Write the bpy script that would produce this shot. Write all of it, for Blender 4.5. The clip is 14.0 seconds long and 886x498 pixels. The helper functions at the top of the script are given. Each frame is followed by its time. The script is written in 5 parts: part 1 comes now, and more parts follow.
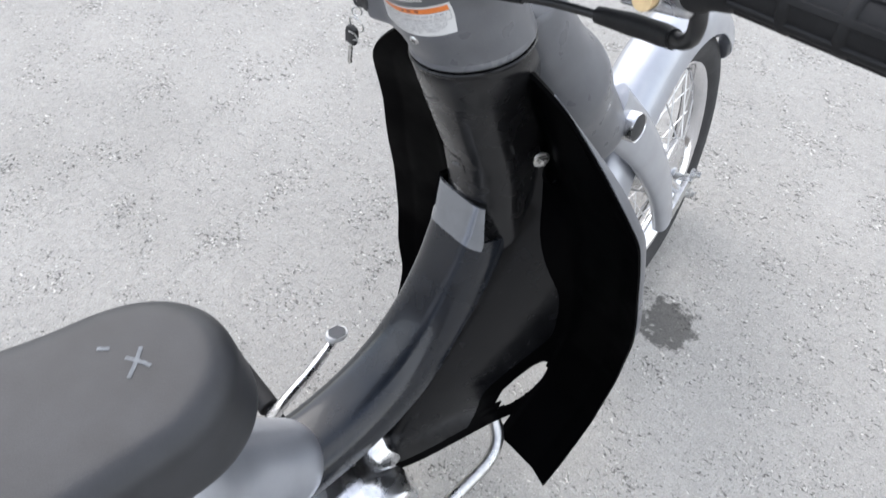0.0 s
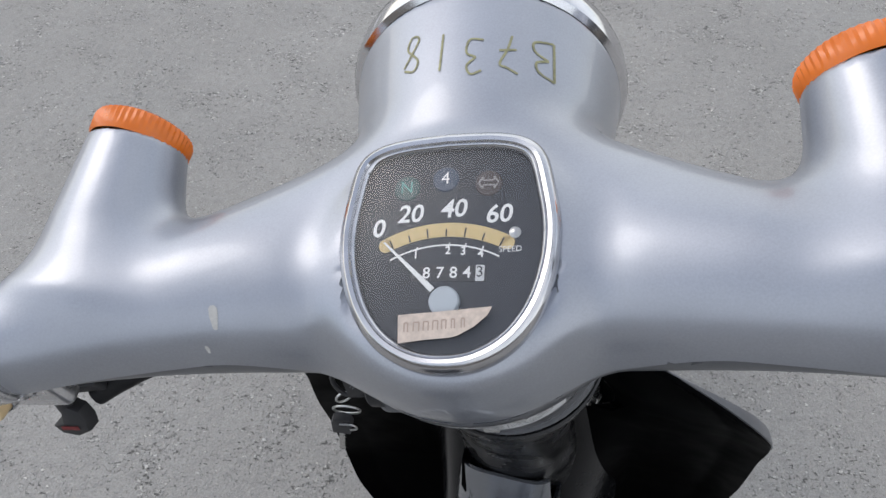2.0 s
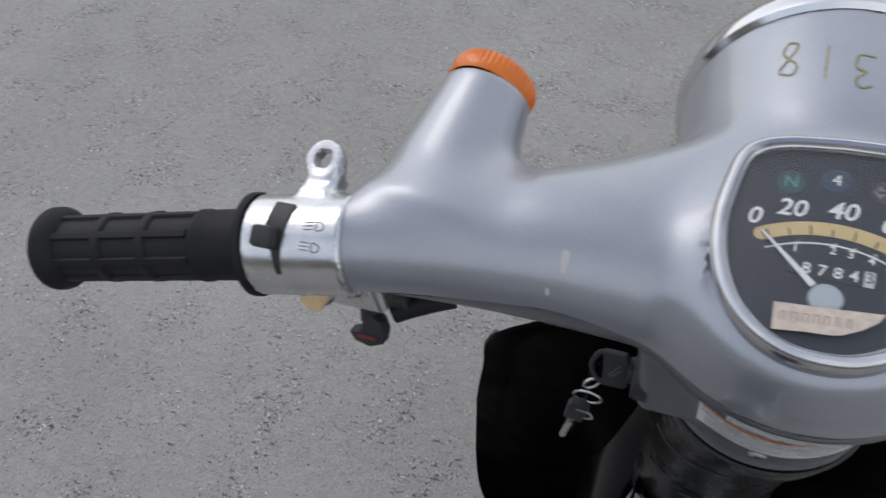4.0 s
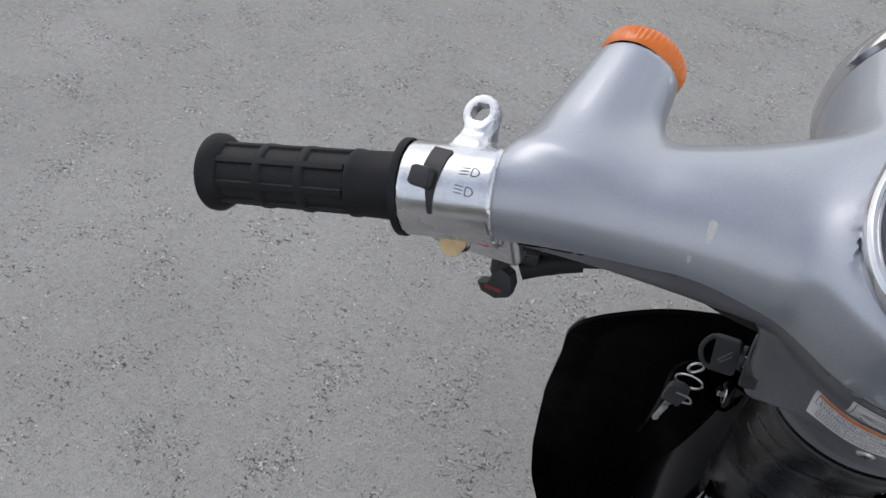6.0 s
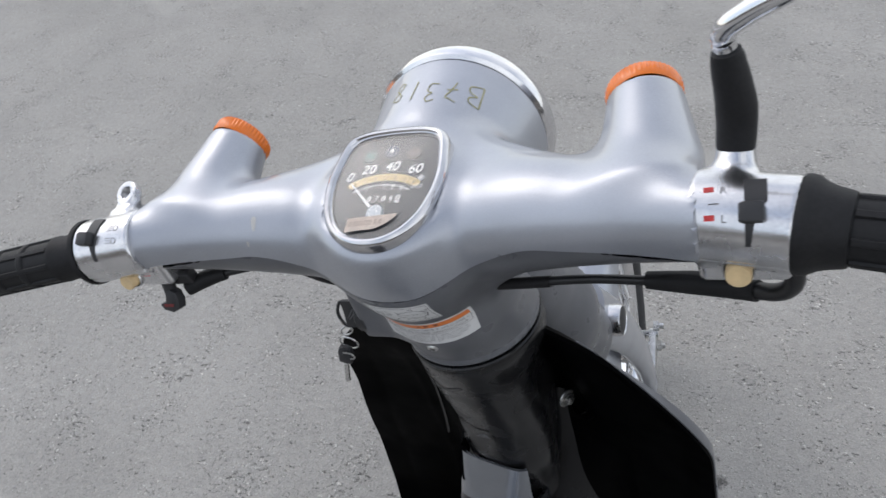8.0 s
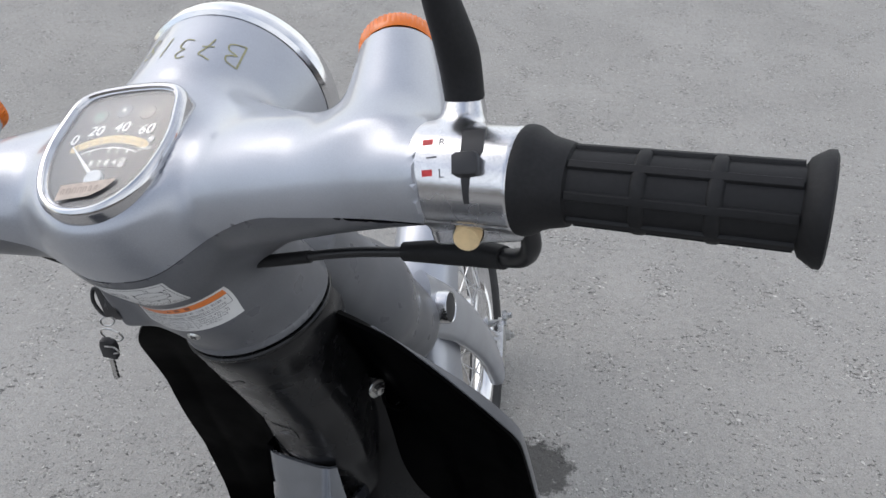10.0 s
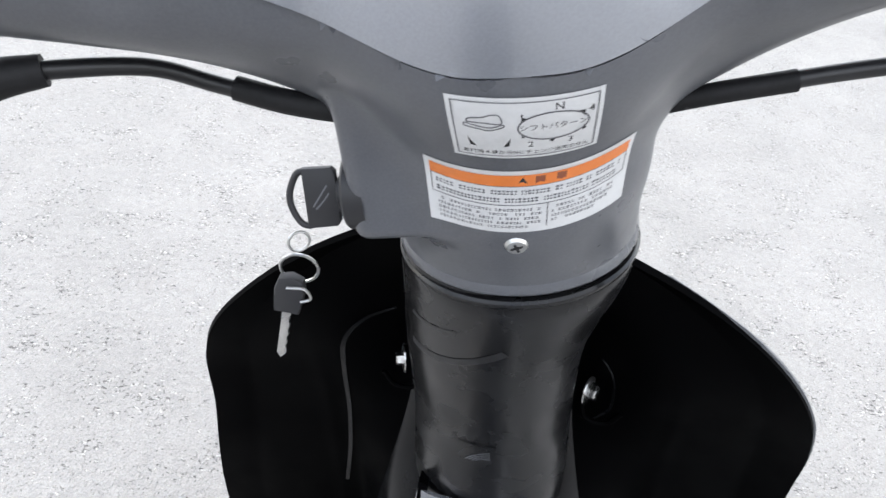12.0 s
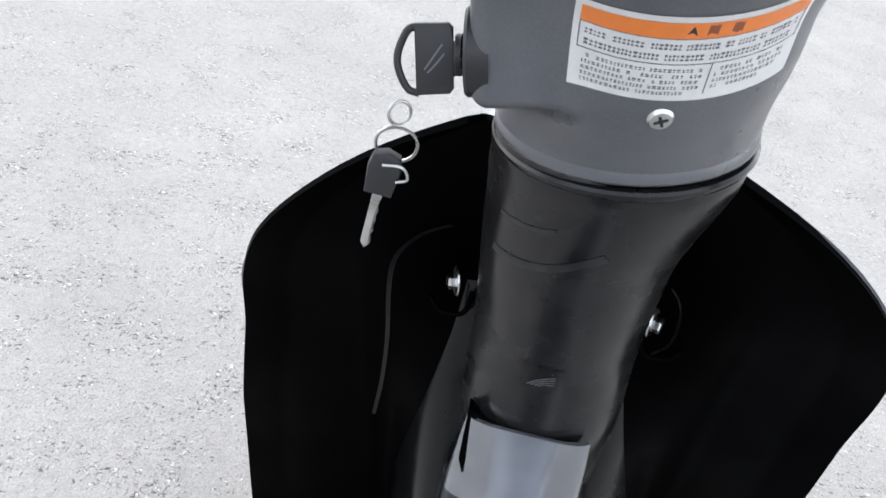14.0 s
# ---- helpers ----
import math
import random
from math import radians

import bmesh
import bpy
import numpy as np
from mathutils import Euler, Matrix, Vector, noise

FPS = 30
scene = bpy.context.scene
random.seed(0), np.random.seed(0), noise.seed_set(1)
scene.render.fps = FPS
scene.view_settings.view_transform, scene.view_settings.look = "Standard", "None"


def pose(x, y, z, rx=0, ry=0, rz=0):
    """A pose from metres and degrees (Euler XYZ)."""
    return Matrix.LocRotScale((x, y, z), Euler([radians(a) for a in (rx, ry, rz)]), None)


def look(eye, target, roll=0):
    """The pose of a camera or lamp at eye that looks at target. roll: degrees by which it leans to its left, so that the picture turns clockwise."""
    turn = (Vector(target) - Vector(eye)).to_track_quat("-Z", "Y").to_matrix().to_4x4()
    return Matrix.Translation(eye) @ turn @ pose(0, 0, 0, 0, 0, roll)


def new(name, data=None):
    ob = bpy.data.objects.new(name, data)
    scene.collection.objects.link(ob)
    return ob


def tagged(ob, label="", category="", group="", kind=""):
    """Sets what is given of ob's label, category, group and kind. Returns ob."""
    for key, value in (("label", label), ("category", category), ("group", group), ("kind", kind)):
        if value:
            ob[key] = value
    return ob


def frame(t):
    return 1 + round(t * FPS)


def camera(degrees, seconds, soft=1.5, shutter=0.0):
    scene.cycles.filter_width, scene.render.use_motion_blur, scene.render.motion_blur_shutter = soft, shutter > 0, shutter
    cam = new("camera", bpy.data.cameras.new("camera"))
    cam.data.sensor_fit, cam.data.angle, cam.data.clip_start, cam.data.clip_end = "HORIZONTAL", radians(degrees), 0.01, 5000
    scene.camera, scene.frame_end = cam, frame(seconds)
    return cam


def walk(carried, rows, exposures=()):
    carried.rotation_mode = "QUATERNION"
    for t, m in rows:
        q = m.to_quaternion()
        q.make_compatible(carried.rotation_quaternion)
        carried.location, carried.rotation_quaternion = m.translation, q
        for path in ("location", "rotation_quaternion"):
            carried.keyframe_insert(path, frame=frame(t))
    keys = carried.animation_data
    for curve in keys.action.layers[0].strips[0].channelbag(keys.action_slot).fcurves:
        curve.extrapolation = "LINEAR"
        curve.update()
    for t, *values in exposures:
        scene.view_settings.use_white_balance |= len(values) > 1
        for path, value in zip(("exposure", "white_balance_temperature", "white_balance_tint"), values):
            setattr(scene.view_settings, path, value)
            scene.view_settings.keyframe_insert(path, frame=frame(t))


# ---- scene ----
# camera and its walk
cam = camera(65.6, 14.0, soft=1.5, shutter=0.15)
PATH = [
    (0, (0.0412, 0.0698, 1.1210), (-0.5063, 0.7758, -0.2063), 1.98),
    (0.4, (-0.0628, 0.1395, 1.1244), (-0.5009, 0.9577, -0.1789), 4.24),
    (0.5, (-0.0914, 0.1589, 1.1222), (-0.4625, 0.9842, -0.1973), 3.86),
    (0.7, (-0.1325, 0.1978, 1.1111), (-0.4147, 1.0103, -0.2381), 3.80),
    (1, (-0.1782, 0.2266, 1.1057), (-0.4348, 1.1162, -0.1993), 1.75),
    (1.2, (-0.2071, 0.2447, 1.1059), (-0.4175, 1.1657, -0.1854), -2.43),
    (1.5, (-0.2345, 0.2627, 1.1005), (-0.4006, 1.1941, -0.1898), -3.60),
    (2, (-0.2424, 0.2633, 1.0973), (-0.3795, 1.1868, -0.2020), -1.76),
    (2.5, (-0.2447, 0.2600, 1.0971), (-0.3848, 1.1988, -0.1909), -0.91),
    (3, (-0.2487, 0.2545, 1.0952), (-0.3919, 1.2059, -0.1832), 0.62),
    (3.5, (-0.2653, 0.2426, 1.0922), (-0.4425, 1.1903, -0.1847), 2.21),
    (4, (-0.3298, 0.2148, 1.0842), (-0.7043, 1.1326, -0.1718), 1.31),
    (4.2, (-0.3519, 0.2001, 1.0811), (-0.8064, 1.1016, -0.1602), 0.84),
    (6.3, (-0.3529, 0.1703, 1.0808), (-0.8332, 1.0394, -0.1739), 3.21),
    (6.5, (-0.3384, 0.1673, 1.0844), (-0.8250, 1.0466, -0.1605), 2.01),
    (7, (-0.2793, 0.1460, 1.0868), (-0.7853, 1.0481, -0.1339), 0.65),
    (7.5, (-0.1851, 0.1176, 1.1141), (-0.7323, 1.0928, -0.0302), -3.35),
    (8, (-0.0963, 0.1102, 1.1423), (-0.5881, 1.2000, 0.0790), -8.06),
    (8.5, (-0.0365, 0.1197, 1.1445), (-0.4264, 1.2722, 0.1054), -8.74),
    (8.7, (-0.0218, 0.1347, 1.1382), (-0.3578, 1.2902, 0.0839), -8.39),
    (10.8, (-0.0449, 0.1476, 1.0571), (-0.2339, 1.3100, -0.0259), 4.17),
    (11, (-0.0772, 0.1455, 1.0374), (-0.2232, 1.3334, -0.0244), 5.63),
    (11.5, (-0.1869, 0.1576, 0.9610), (-0.2030, 1.3865, -0.0636), 8.85),
    (12, (-0.2663, 0.1919, 0.9100), (-0.2550, 1.4925, -0.0218), 7.96),
    (12.5, (-0.2870, 0.2022, 0.8852), (-0.2670, 1.5051, -0.0433), 8.75),
    (13, (-0.3102, 0.2005, 0.8819), (-0.3314, 1.5126, -0.0335), 9.00),
    (13.5, (-0.3128, 0.2059, 0.8719), (-0.2969, 1.5147, -0.0484), 10.51),
    (14, (-0.3058, 0.1912, 0.8627), (-0.2447, 1.4541, -0.1179), 12.34),
]
EXPOSE = [(0.0, 1.24), (0.5, 1.06), (1.0, 1.01), (1.3, 0.76), (1.6, 0.46), (2.2, 0.21), (3.0, -0.04), (4.0, 0.01), (5.2, 0.06), (6.5, 0.21),
          (7.5, 0.21), (8.0, 0.34), (8.7, 0.36), (10.0, 0.36), (10.8, 0.46), (11.2, 0.72), (11.6, 1.08), (12.0, 1.54), (12.6, 1.57), (13.4, 1.47), (14.0, 1.45)]
walk(cam, [(t, look(eye, target, roll)) for t, eye, target, roll in PATH], EXPOSE)

# world: open shade under a bright, partly clouded sky
world = bpy.data.worlds.new("world")
scene.world = world
world.use_nodes = True
wn, wl = world.node_tree.nodes, world.node_tree.links
sky = wn.new("ShaderNodeTexSky")
sky.sky_type, sky.sun_disc, sky.sun_elevation, sky.sun_rotation = "NISHITA", False, radians(44), radians(294)
sky.air_density, sky.dust_density = 1.0, 1.5
coord, cloud, ramp, mix = wn.new("ShaderNodeTexCoord"), wn.new("ShaderNodeTexNoise"), wn.new("ShaderNodeValToRGB"), wn.new("ShaderNodeMix")
cloud.inputs["Scale"].default_value, cloud.inputs["Detail"].default_value, cloud.inputs["Roughness"].default_value = 1.3, 4, 0.5
ramp.color_ramp.elements[0].position, ramp.color_ramp.elements[1].position = 0.28, 0.82
mix.data_type = "RGBA"
mix.inputs[7].default_value = (8.2, 8.3, 8.5, 1)
wl.new(coord.outputs["Generated"], cloud.inputs["Vector"])
split, low, total = wn.new("ShaderNodeSeparateXYZ"), wn.new("ShaderNodeMapRange"), wn.new("ShaderNodeMath")
low.inputs["From Min"].default_value, low.inputs["From Max"].default_value = 0.25, 0.95
low.inputs["To Min"].default_value, low.inputs["To Max"].default_value = 0.08, 0.03
wl.new(coord.outputs["Generated"], split.inputs[0])
wl.new(split.outputs["Z"], low.inputs["Value"])
wl.new(cloud.outputs["Fac"], total.inputs[0]), wl.new(low.outputs["Result"], total.inputs[1])
wl.new(total.outputs[0], ramp.inputs["Fac"])
wl.new(ramp.outputs["Color"], mix.inputs[0])
wl.new(sky.outputs["Color"], mix.inputs[6])
wl.new(mix.outputs[2], wn["Background"].inputs["Color"])
wn["Background"].inputs["Strength"].default_value = 0.147
sun = new("sun", bpy.data.lights.new("sun", "SUN"))
sun.data.energy, sun.data.angle, sun.data.color = 0.36, radians(32), (0.99, 0.99, 1.0)
sun.matrix_world = look((0, 0, 10), (0.66, -0.27, 9.30))


# ---- materials ----
def material(name, color, rough=0.5, metal=0.0, spec=0.5, coat=0.0, grain=0.0, grain_size=0.002, stain=0.0, stain_size=0.05, bump=0.0, bump_size=0.001, rough_var=0.0):
    """A surface with fine grain, broader stains, uneven gloss and fine relief, in metres."""
    m = bpy.data.materials.new(name)
    m.use_nodes = True
    n, l = m.node_tree.nodes, m.node_tree.links
    b = n["Principled BSDF"]
    b.inputs["Base Color"].default_value = (*color, 1)
    b.inputs["Roughness"].default_value, b.inputs["Metallic"].default_value = rough, metal
    b.inputs["Specular IOR Level"].default_value, b.inputs["Coat Weight"].default_value = spec, coat
    b.inputs["Coat Roughness"].default_value = 0.045
    geo = n.new("ShaderNodeNewGeometry")

    def noise_at(size, detail=3):
        t = n.new("ShaderNodeTexNoise")
        t.inputs["Scale"].default_value, t.inputs["Detail"].default_value = 1 / size, detail
        l.new(geo.outputs["Position"], t.inputs["Vector"])
        return t.outputs["Fac"]

    def spread(fac, low, high):
        t = n.new("ShaderNodeMapRange")
        t.inputs["From Min"].default_value, t.inputs["From Max"].default_value = 0.3, 0.7
        t.inputs["To Min"].default_value, t.inputs["To Max"].default_value = low, high
        l.new(fac, t.inputs["Value"])
        return t.outputs["Result"]

    value = None
    for amount, size in ((grain, grain_size), (stain, stain_size)):
        if amount:
            out = spread(noise_at(size), 1 - amount, 1 + amount)
            if value:
                mul = n.new("ShaderNodeMath")
                mul.operation = "MULTIPLY"
                l.new(value, mul.inputs[0]), l.new(out, mul.inputs[1])
                out = mul.outputs[0]
            value = out
    if value:
        mul = n.new("ShaderNodeVectorMath")
        mul.operation = "SCALE"
        mul.inputs[0].default_value = color
        l.new(value, mul.inputs["Scale"])
        l.new(mul.outputs[0], b.inputs["Base Color"])
    if rough_var:
        l.new(spread(noise_at(0.03, 4), max(rough - rough_var, 0.02), rough + rough_var), b.inputs["Roughness"])
    if bump:
        t = n.new("ShaderNodeBump")
        t.inputs["Strength"].default_value, t.inputs["Distance"].default_value = bump, bump_size
        l.new(noise_at(bump_size * 2), t.inputs["Height"])
        l.new(t.outputs["Normal"], b.inputs["Normal"])
    return m


SILVER = material("silver_paint", (0.385, 0.402, 0.44), 0.44, 0.78, coat=0.8, grain=0.05, grain_size=0.0008, stain=0.06, stain_size=0.05, rough_var=0.05)
GREY = material("grey_plastic", (0.100, 0.103, 0.112), 0.33, grain=0.08, grain_size=0.001, stain=0.08, stain_size=0.02, bump=0.05, bump_size=0.0004, rough_var=0.08)
BLACK = material("black_plastic", (0.0008, 0.0008, 0.001), 0.45, spec=0.015, stain=0.2, stain_size=0.04, bump=0.06, bump_size=0.0005, rough_var=0.08)
COLUMN = material("dark_column_plastic", (0.0085, 0.0085, 0.0091), 0.25, spec=0.36, grain=0.1, stain=0.2, stain_size=0.03, rough_var=0.1)
PIPE = material("dark_blue_grey_gloss", (0.006, 0.008, 0.012), 0.26, 0.0, spec=0.40, coat=0.25, grain=0.08, grain_size=0.001, stain=0.15, stain_size=0.02, rough_var=0.06)
TUNNEL = material("dark_gloss_plastic", (0.004, 0.0042, 0.005), 0.22, spec=0.24, stain=0.2, stain_size=0.03, rough_var=0.08)
CAPMAT = material("grey_gloss_cover", (0.26, 0.275, 0.30), 0.20, 0.8, coat=0.4, stain=0.1, stain_size=0.02)
RUBBER = material("black_rubber", (0.009, 0.009, 0.0098), 0.60, spec=0.3, grain=0.2, grain_size=0.002, stain=0.2, stain_size=0.02, bump=0.15, bump_size=0.0006)
TYRE = material("tyre_rubber", (0.020, 0.020, 0.021), 0.75, grain=0.25, grain_size=0.002, stain=0.3, stain_size=0.03, bump=0.2, bump_size=0.001)
VINYL = material("black_vinyl", (0.021, 0.022, 0.025), 0.5, grain=0.12, grain_size=0.001, stain=0.2, stain_size=0.04, bump=0.25, bump_size=0.0007)
CHROME = material("chrome", (0.72, 0.72, 0.735), 0.12, 1.0, stain=0.05, stain_size=0.02, rough_var=0.04)
BEZEL = material("satin_chrome", (0.60, 0.60, 0.615), 0.17, 1.0, stain=0.06, stain_size=0.01, rough_var=0.05)
ALLOY = material("polished_aluminium", (0.66, 0.66, 0.67), 0.26, 1.0, grain=0.06, grain_size=0.001, stain=0.06, stain_size=0.01, bump=0.08, bump_size=0.0003, rough_var=0.08)
STEEL = material("zinc_steel", (0.55, 0.55, 0.54), 0.32, 1.0, stain=0.12, stain_size=0.008, rough_var=0.1)
AMBER = material("amber_lens", (0.75, 0.17, 0.012), 0.22, spec=0.6, stain=0.06, stain_size=0.01)
CREAM = material("cream_button", (0.66, 0.49, 0.27), 0.45, stain=0.08, stain_size=0.004)
DIALMAT = material("dial_face", (0.013, 0.016, 0.023), 0.55, stain=0.12, stain_size=0.01)
DIALCREAM = material("dial_cream", (0.62, 0.47, 0.22), 0.6, grain=0.05, stain=0.05, stain_size=0.006)
WHITE = material("white_print", (0.78, 0.78, 0.76), 0.5, stain=0.05, stain_size=0.004)
LABEL = material("white_label", (0.62, 0.62, 0.615), 0.35, grain=0.02, stain=0.04, stain_size=0.01)
TAPE = material("worn_paper_tape", (0.56, 0.47, 0.40), 0.75, grain=0.08, grain_size=0.0012, stain=0.12, stain_size=0.004)
TAPEPRINT = material("faded_print", (0.40, 0.31, 0.26), 0.75)
ORANGE = material("orange_print", (0.72, 0.20, 0.04), 0.4, stain=0.06, stain_size=0.006)
RED = material("red_paint", (0.50, 0.03, 0.03), 0.5, stain=0.2, stain_size=0.002)
INK = material("black_ink", (0.02, 0.02, 0.022), 0.5)
GREYINK = material("grey_ink", (0.13, 0.13, 0.14), 0.5)
GREENINK = material("green_indicator", (0.10, 0.30, 0.27), 0.4)
DULLINK = material("dim_indicator", (0.26, 0.24, 0.23), 0.4)
DISC = material("indicator_window", (0.030, 0.050, 0.085), 0.3)
MARKER = material("olive_marker", (0.29, 0.28, 0.15), 0.6, stain=0.3, stain_size=0.004)
PAINTCHIP = material("bare_chip", (0.50, 0.49, 0.46), 0.6, stain=0.1, stain_size=0.002)
CABLE = material("black_cable_sheath", (0.010, 0.010, 0.011), 0.38, stain=0.15, stain_size=0.01)
SPOKEMAT = material("galvanised_spoke", (0.60, 0.60, 0.60), 0.3, 1.0)
LINE = material("strip_white", (0.80, 0.80, 0.78), 0.8, grain=0.12, grain_size=0.01, stain=0.12, stain_size=0.2, bump=0.5, bump_size=0.004)


def glass_material(name, tint=(1, 1, 1), rough=0.03, ior=1.45, clear=1.0):
    m = bpy.data.materials.new(name)
    m.use_nodes = True
    b = m.node_tree.nodes["Principled BSDF"]
    b.inputs["Base Color"].default_value = (*tint, 1)
    b.inputs["Roughness"].default_value, b.inputs["Transmission Weight"].default_value, b.inputs["IOR"].default_value = rough, clear, ior
    return m


GLASS = glass_material("clear_lens")


def thin_glass(name):
    """A thin clear pane with a faint haze for mirrored sky: clear, with gloss that grows towards grazing angles."""
    mat = bpy.data.materials.new(name)
    mat.use_nodes = True
    n, l = mat.node_tree.nodes, mat.node_tree.links
    n.remove(n["Principled BSDF"])
    clear, gloss, haze = n.new("ShaderNodeBsdfTransparent"), n.new("ShaderNodeBsdfGlossy"), n.new("ShaderNodeBsdfDiffuse")
    edge, mix, over = n.new("ShaderNodeLayerWeight"), n.new("ShaderNodeMixShader"), n.new("ShaderNodeMixShader")
    grow, lift = n.new("ShaderNodeMath"), n.new("ShaderNodeMath")
    grow.operation, lift.operation = "POWER", "MULTIPLY_ADD"
    grow.inputs[1].default_value, lift.inputs[1].default_value, lift.inputs[2].default_value = 2.6, 0.9, 0.045
    edge.inputs["Blend"].default_value = 0.5
    l.new(edge.outputs["Facing"], grow.inputs[0]), l.new(grow.outputs[0], lift.inputs[0])
    gloss.inputs["Roughness"].default_value = 0.26
    # pale diffuse layer stands in for the veil of sky on the pane
    haze.inputs["Color"].default_value, over.inputs[0].default_value = (0.6, 0.63, 0.68, 1), 0.03
    l.new(lift.outputs[0], mix.inputs[0]), l.new(clear.outputs[0], mix.inputs[1]), l.new(gloss.outputs[0], mix.inputs[2])
    l.new(mix.outputs[0], over.inputs[1]), l.new(haze.outputs[0], over.inputs[2])
    l.new(over.outputs[0], n["Material Output"].inputs["Surface"])
    return mat


DIALGLASS = thin_glass("hazy_dial_glass")


def asphalt():
    """Worn asphalt: light stones in a darker binder, small pits, broad stains and an old oily patch."""
    m = bpy.data.materials.new("asphalt")
    m.use_nodes = True
    n, l = m.node_tree.nodes, m.node_tree.links
    b = n["Principled BSDF"]
    geo = n.new("ShaderNodeNewGeometry")

    def tex(kind, scale, **inputs):
        t = n.new(kind)
        t.inputs["Scale"].default_value = scale
        for k, v in inputs.items():
            t.inputs[k].default_value = v
        l.new(geo.outputs["Position"], t.inputs["Vector"])
        return t

    def ramp_of(socket, stops, tint=(1.0, 1.0, 1.0)):
        r = n.new("ShaderNodeValToRGB")
        while len(r.color_ramp.elements) < len(stops):
            r.color_ramp.elements.new(0.5)
        for e, (p, v) in zip(r.color_ramp.elements, stops):
            e.position, e.color = p, (*[v * c for c in tint], 1)
        l.new(socket, r.inputs["Fac"])
        return r.outputs["Color"]

    def blend(kind, a, c, fac=1.0):
        x = n.new("ShaderNodeMix")
        x.data_type, x.blend_type = "RGBA", kind
        x.inputs[0].default_value = fac
        l.new(a, x.inputs[6]), l.new(c, x.inputs[7])
        return x.outputs[2]

    def math_node(op, a, c):
        x = n.new("ShaderNodeMath")
        x.operation = op
        for k, v in enumerate((a, c)):
            if isinstance(v, float):
                x.inputs[k].default_value = v
            else:
                l.new(v, x.inputs[k])
        return x.outputs[0]

    def window(socket, a, c):
        """0 at a, 1 at c."""
        x = n.new("ShaderNodeMapRange")
        x.inputs["From Min"].default_value, x.inputs["From Max"].default_value = a, c
        l.new(socket, x.inputs["Value"])
        return x.outputs["Result"]

    def flecks(scale, low, high, stretch, clump=None):
        """Ragged grains: the peaks of a drawn-out noise."""
        place = n.new("ShaderNodeMapping")
        place.inputs["Scale"].default_value, place.inputs["Rotation"].default_value = stretch, (0, 0, scale * 0.7)
        l.new(geo.outputs["Position"], place.inputs["Vector"])
        t = n.new("ShaderNodeTexNoise")
        t.inputs["Scale"].default_value, t.inputs["Detail"].default_value, t.inputs["Roughness"].default_value = scale, 2.0, 0.6
        l.new(place.outputs[0], t.inputs["Vector"])
        return window(t.outputs["Fac"] if clump is None else math_node("ADD", t.outputs["Fac"], clump), low, high)

    fine = tex("ShaderNodeTexNoise", 300, Detail=3.0, Roughness=0.7)
    mid = tex("ShaderNodeTexNoise", 60, Detail=4.0, Roughness=0.7)
    broad = tex("ShaderNodeTexNoise", 2.2, Detail=5.0, Roughness=0.6)
    patch = tex("ShaderNodeTexNoise", 11.0, Detail=4.0, Roughness=0.6)
    clot = tex("ShaderNodeTexNoise", 34.0, Detail=3.0, Roughness=0.6)
    clump = math_node("ADD", math_node("MULTIPLY", math_node("SUBTRACT", patch.outputs["Fac"], 0.5), 0.42), math_node("MULTIPLY", math_node("SUBTRACT", clot.outputs["Fac"], 0.5), 0.22))
    bright = flecks(95, 0.635, 0.71, (1.0, 1.4, 1.0), clump)
    bright2 = flecks(210, 0.61, 0.70, (1.3, 1.0, 1.0))
    dark = flecks(80, 0.645, 0.71, (1.0, 2.0, 1.0), clump)
    dark2 = flecks(130, 0.645, 0.71, (1.9, 1.0, 1.0), clump)
    base = ramp_of(mid.outputs["Fac"], ((0.25, 0.295), (0.5, 0.335), (0.75, 0.375)), (1.035, 1.0, 0.93))
    col = blend("MULTIPLY", base, ramp_of(fine.outputs["Fac"], ((0.3, 0.80), (0.5, 1.0), (0.72, 1.18))))
    col = blend("MULTIPLY", col, ramp_of(broad.outputs["Fac"], ((0.3, 0.90), (0.7, 1.10))))
    col = blend("MULTIPLY", col, ramp_of(dark, ((0.0, 1.0), (1.0, 0.42))))
    col = blend("MULTIPLY", col, ramp_of(dark2, ((0.0, 1.0), (1.0, 0.60))))
    col = blend("MULTIPLY", col, ramp_of(bright, ((0.0, 1.0), (1.0, 1.7))))
    col = blend("MULTIPLY", col, ramp_of(bright2, ((0.0, 1.0), (1.0, 1.35))))
    # oily patch with a ragged outline
    off = n.new("ShaderNodeVectorMath")
    off.operation = "SUBTRACT"
    off.inputs[1].default_value = (0.000, 0.805, 0)
    l.new(geo.outputs["Position"], off.inputs[0])
    length = n.new("ShaderNodeVectorMath")
    length.operation = "LENGTH"
    l.new(off.outputs[0], length.inputs[0])
    ragged = tex("ShaderNodeTexNoise", 40, Detail=5.0, Roughness=0.7)
    add = n.new("ShaderNodeMath")
    add.operation = "MULTIPLY_ADD"
    add.inputs[1].default_value = 0.12
    l.new(ragged.outputs["Fac"], add.inputs[0]), l.new(length.outputs["Value"], add.inputs[2])
    col = blend("MULTIPLY", col, ramp_of(add.outputs[0], ((0.103, 0.33), (0.115, 1.0))))
    l.new(col, b.inputs["Base Color"])
    b.inputs["Roughness"].default_value, b.inputs["Specular IOR Level"].default_value = 0.85, 0.3
    bump = n.new("ShaderNodeBump")
    bump.inputs["Strength"].default_value, bump.inputs["Distance"].default_value = 0.7, 0.003
    relief = math_node("SUBTRACT", math_node("ADD", bright, bright2), math_node("ADD", dark, dark2))
    l.new(relief, bump.inputs["Height"])
    bump2 = n.new("ShaderNodeBump")
    bump2.inputs["Strength"].default_value, bump2.inputs["Distance"].default_value = 0.8, 0.006
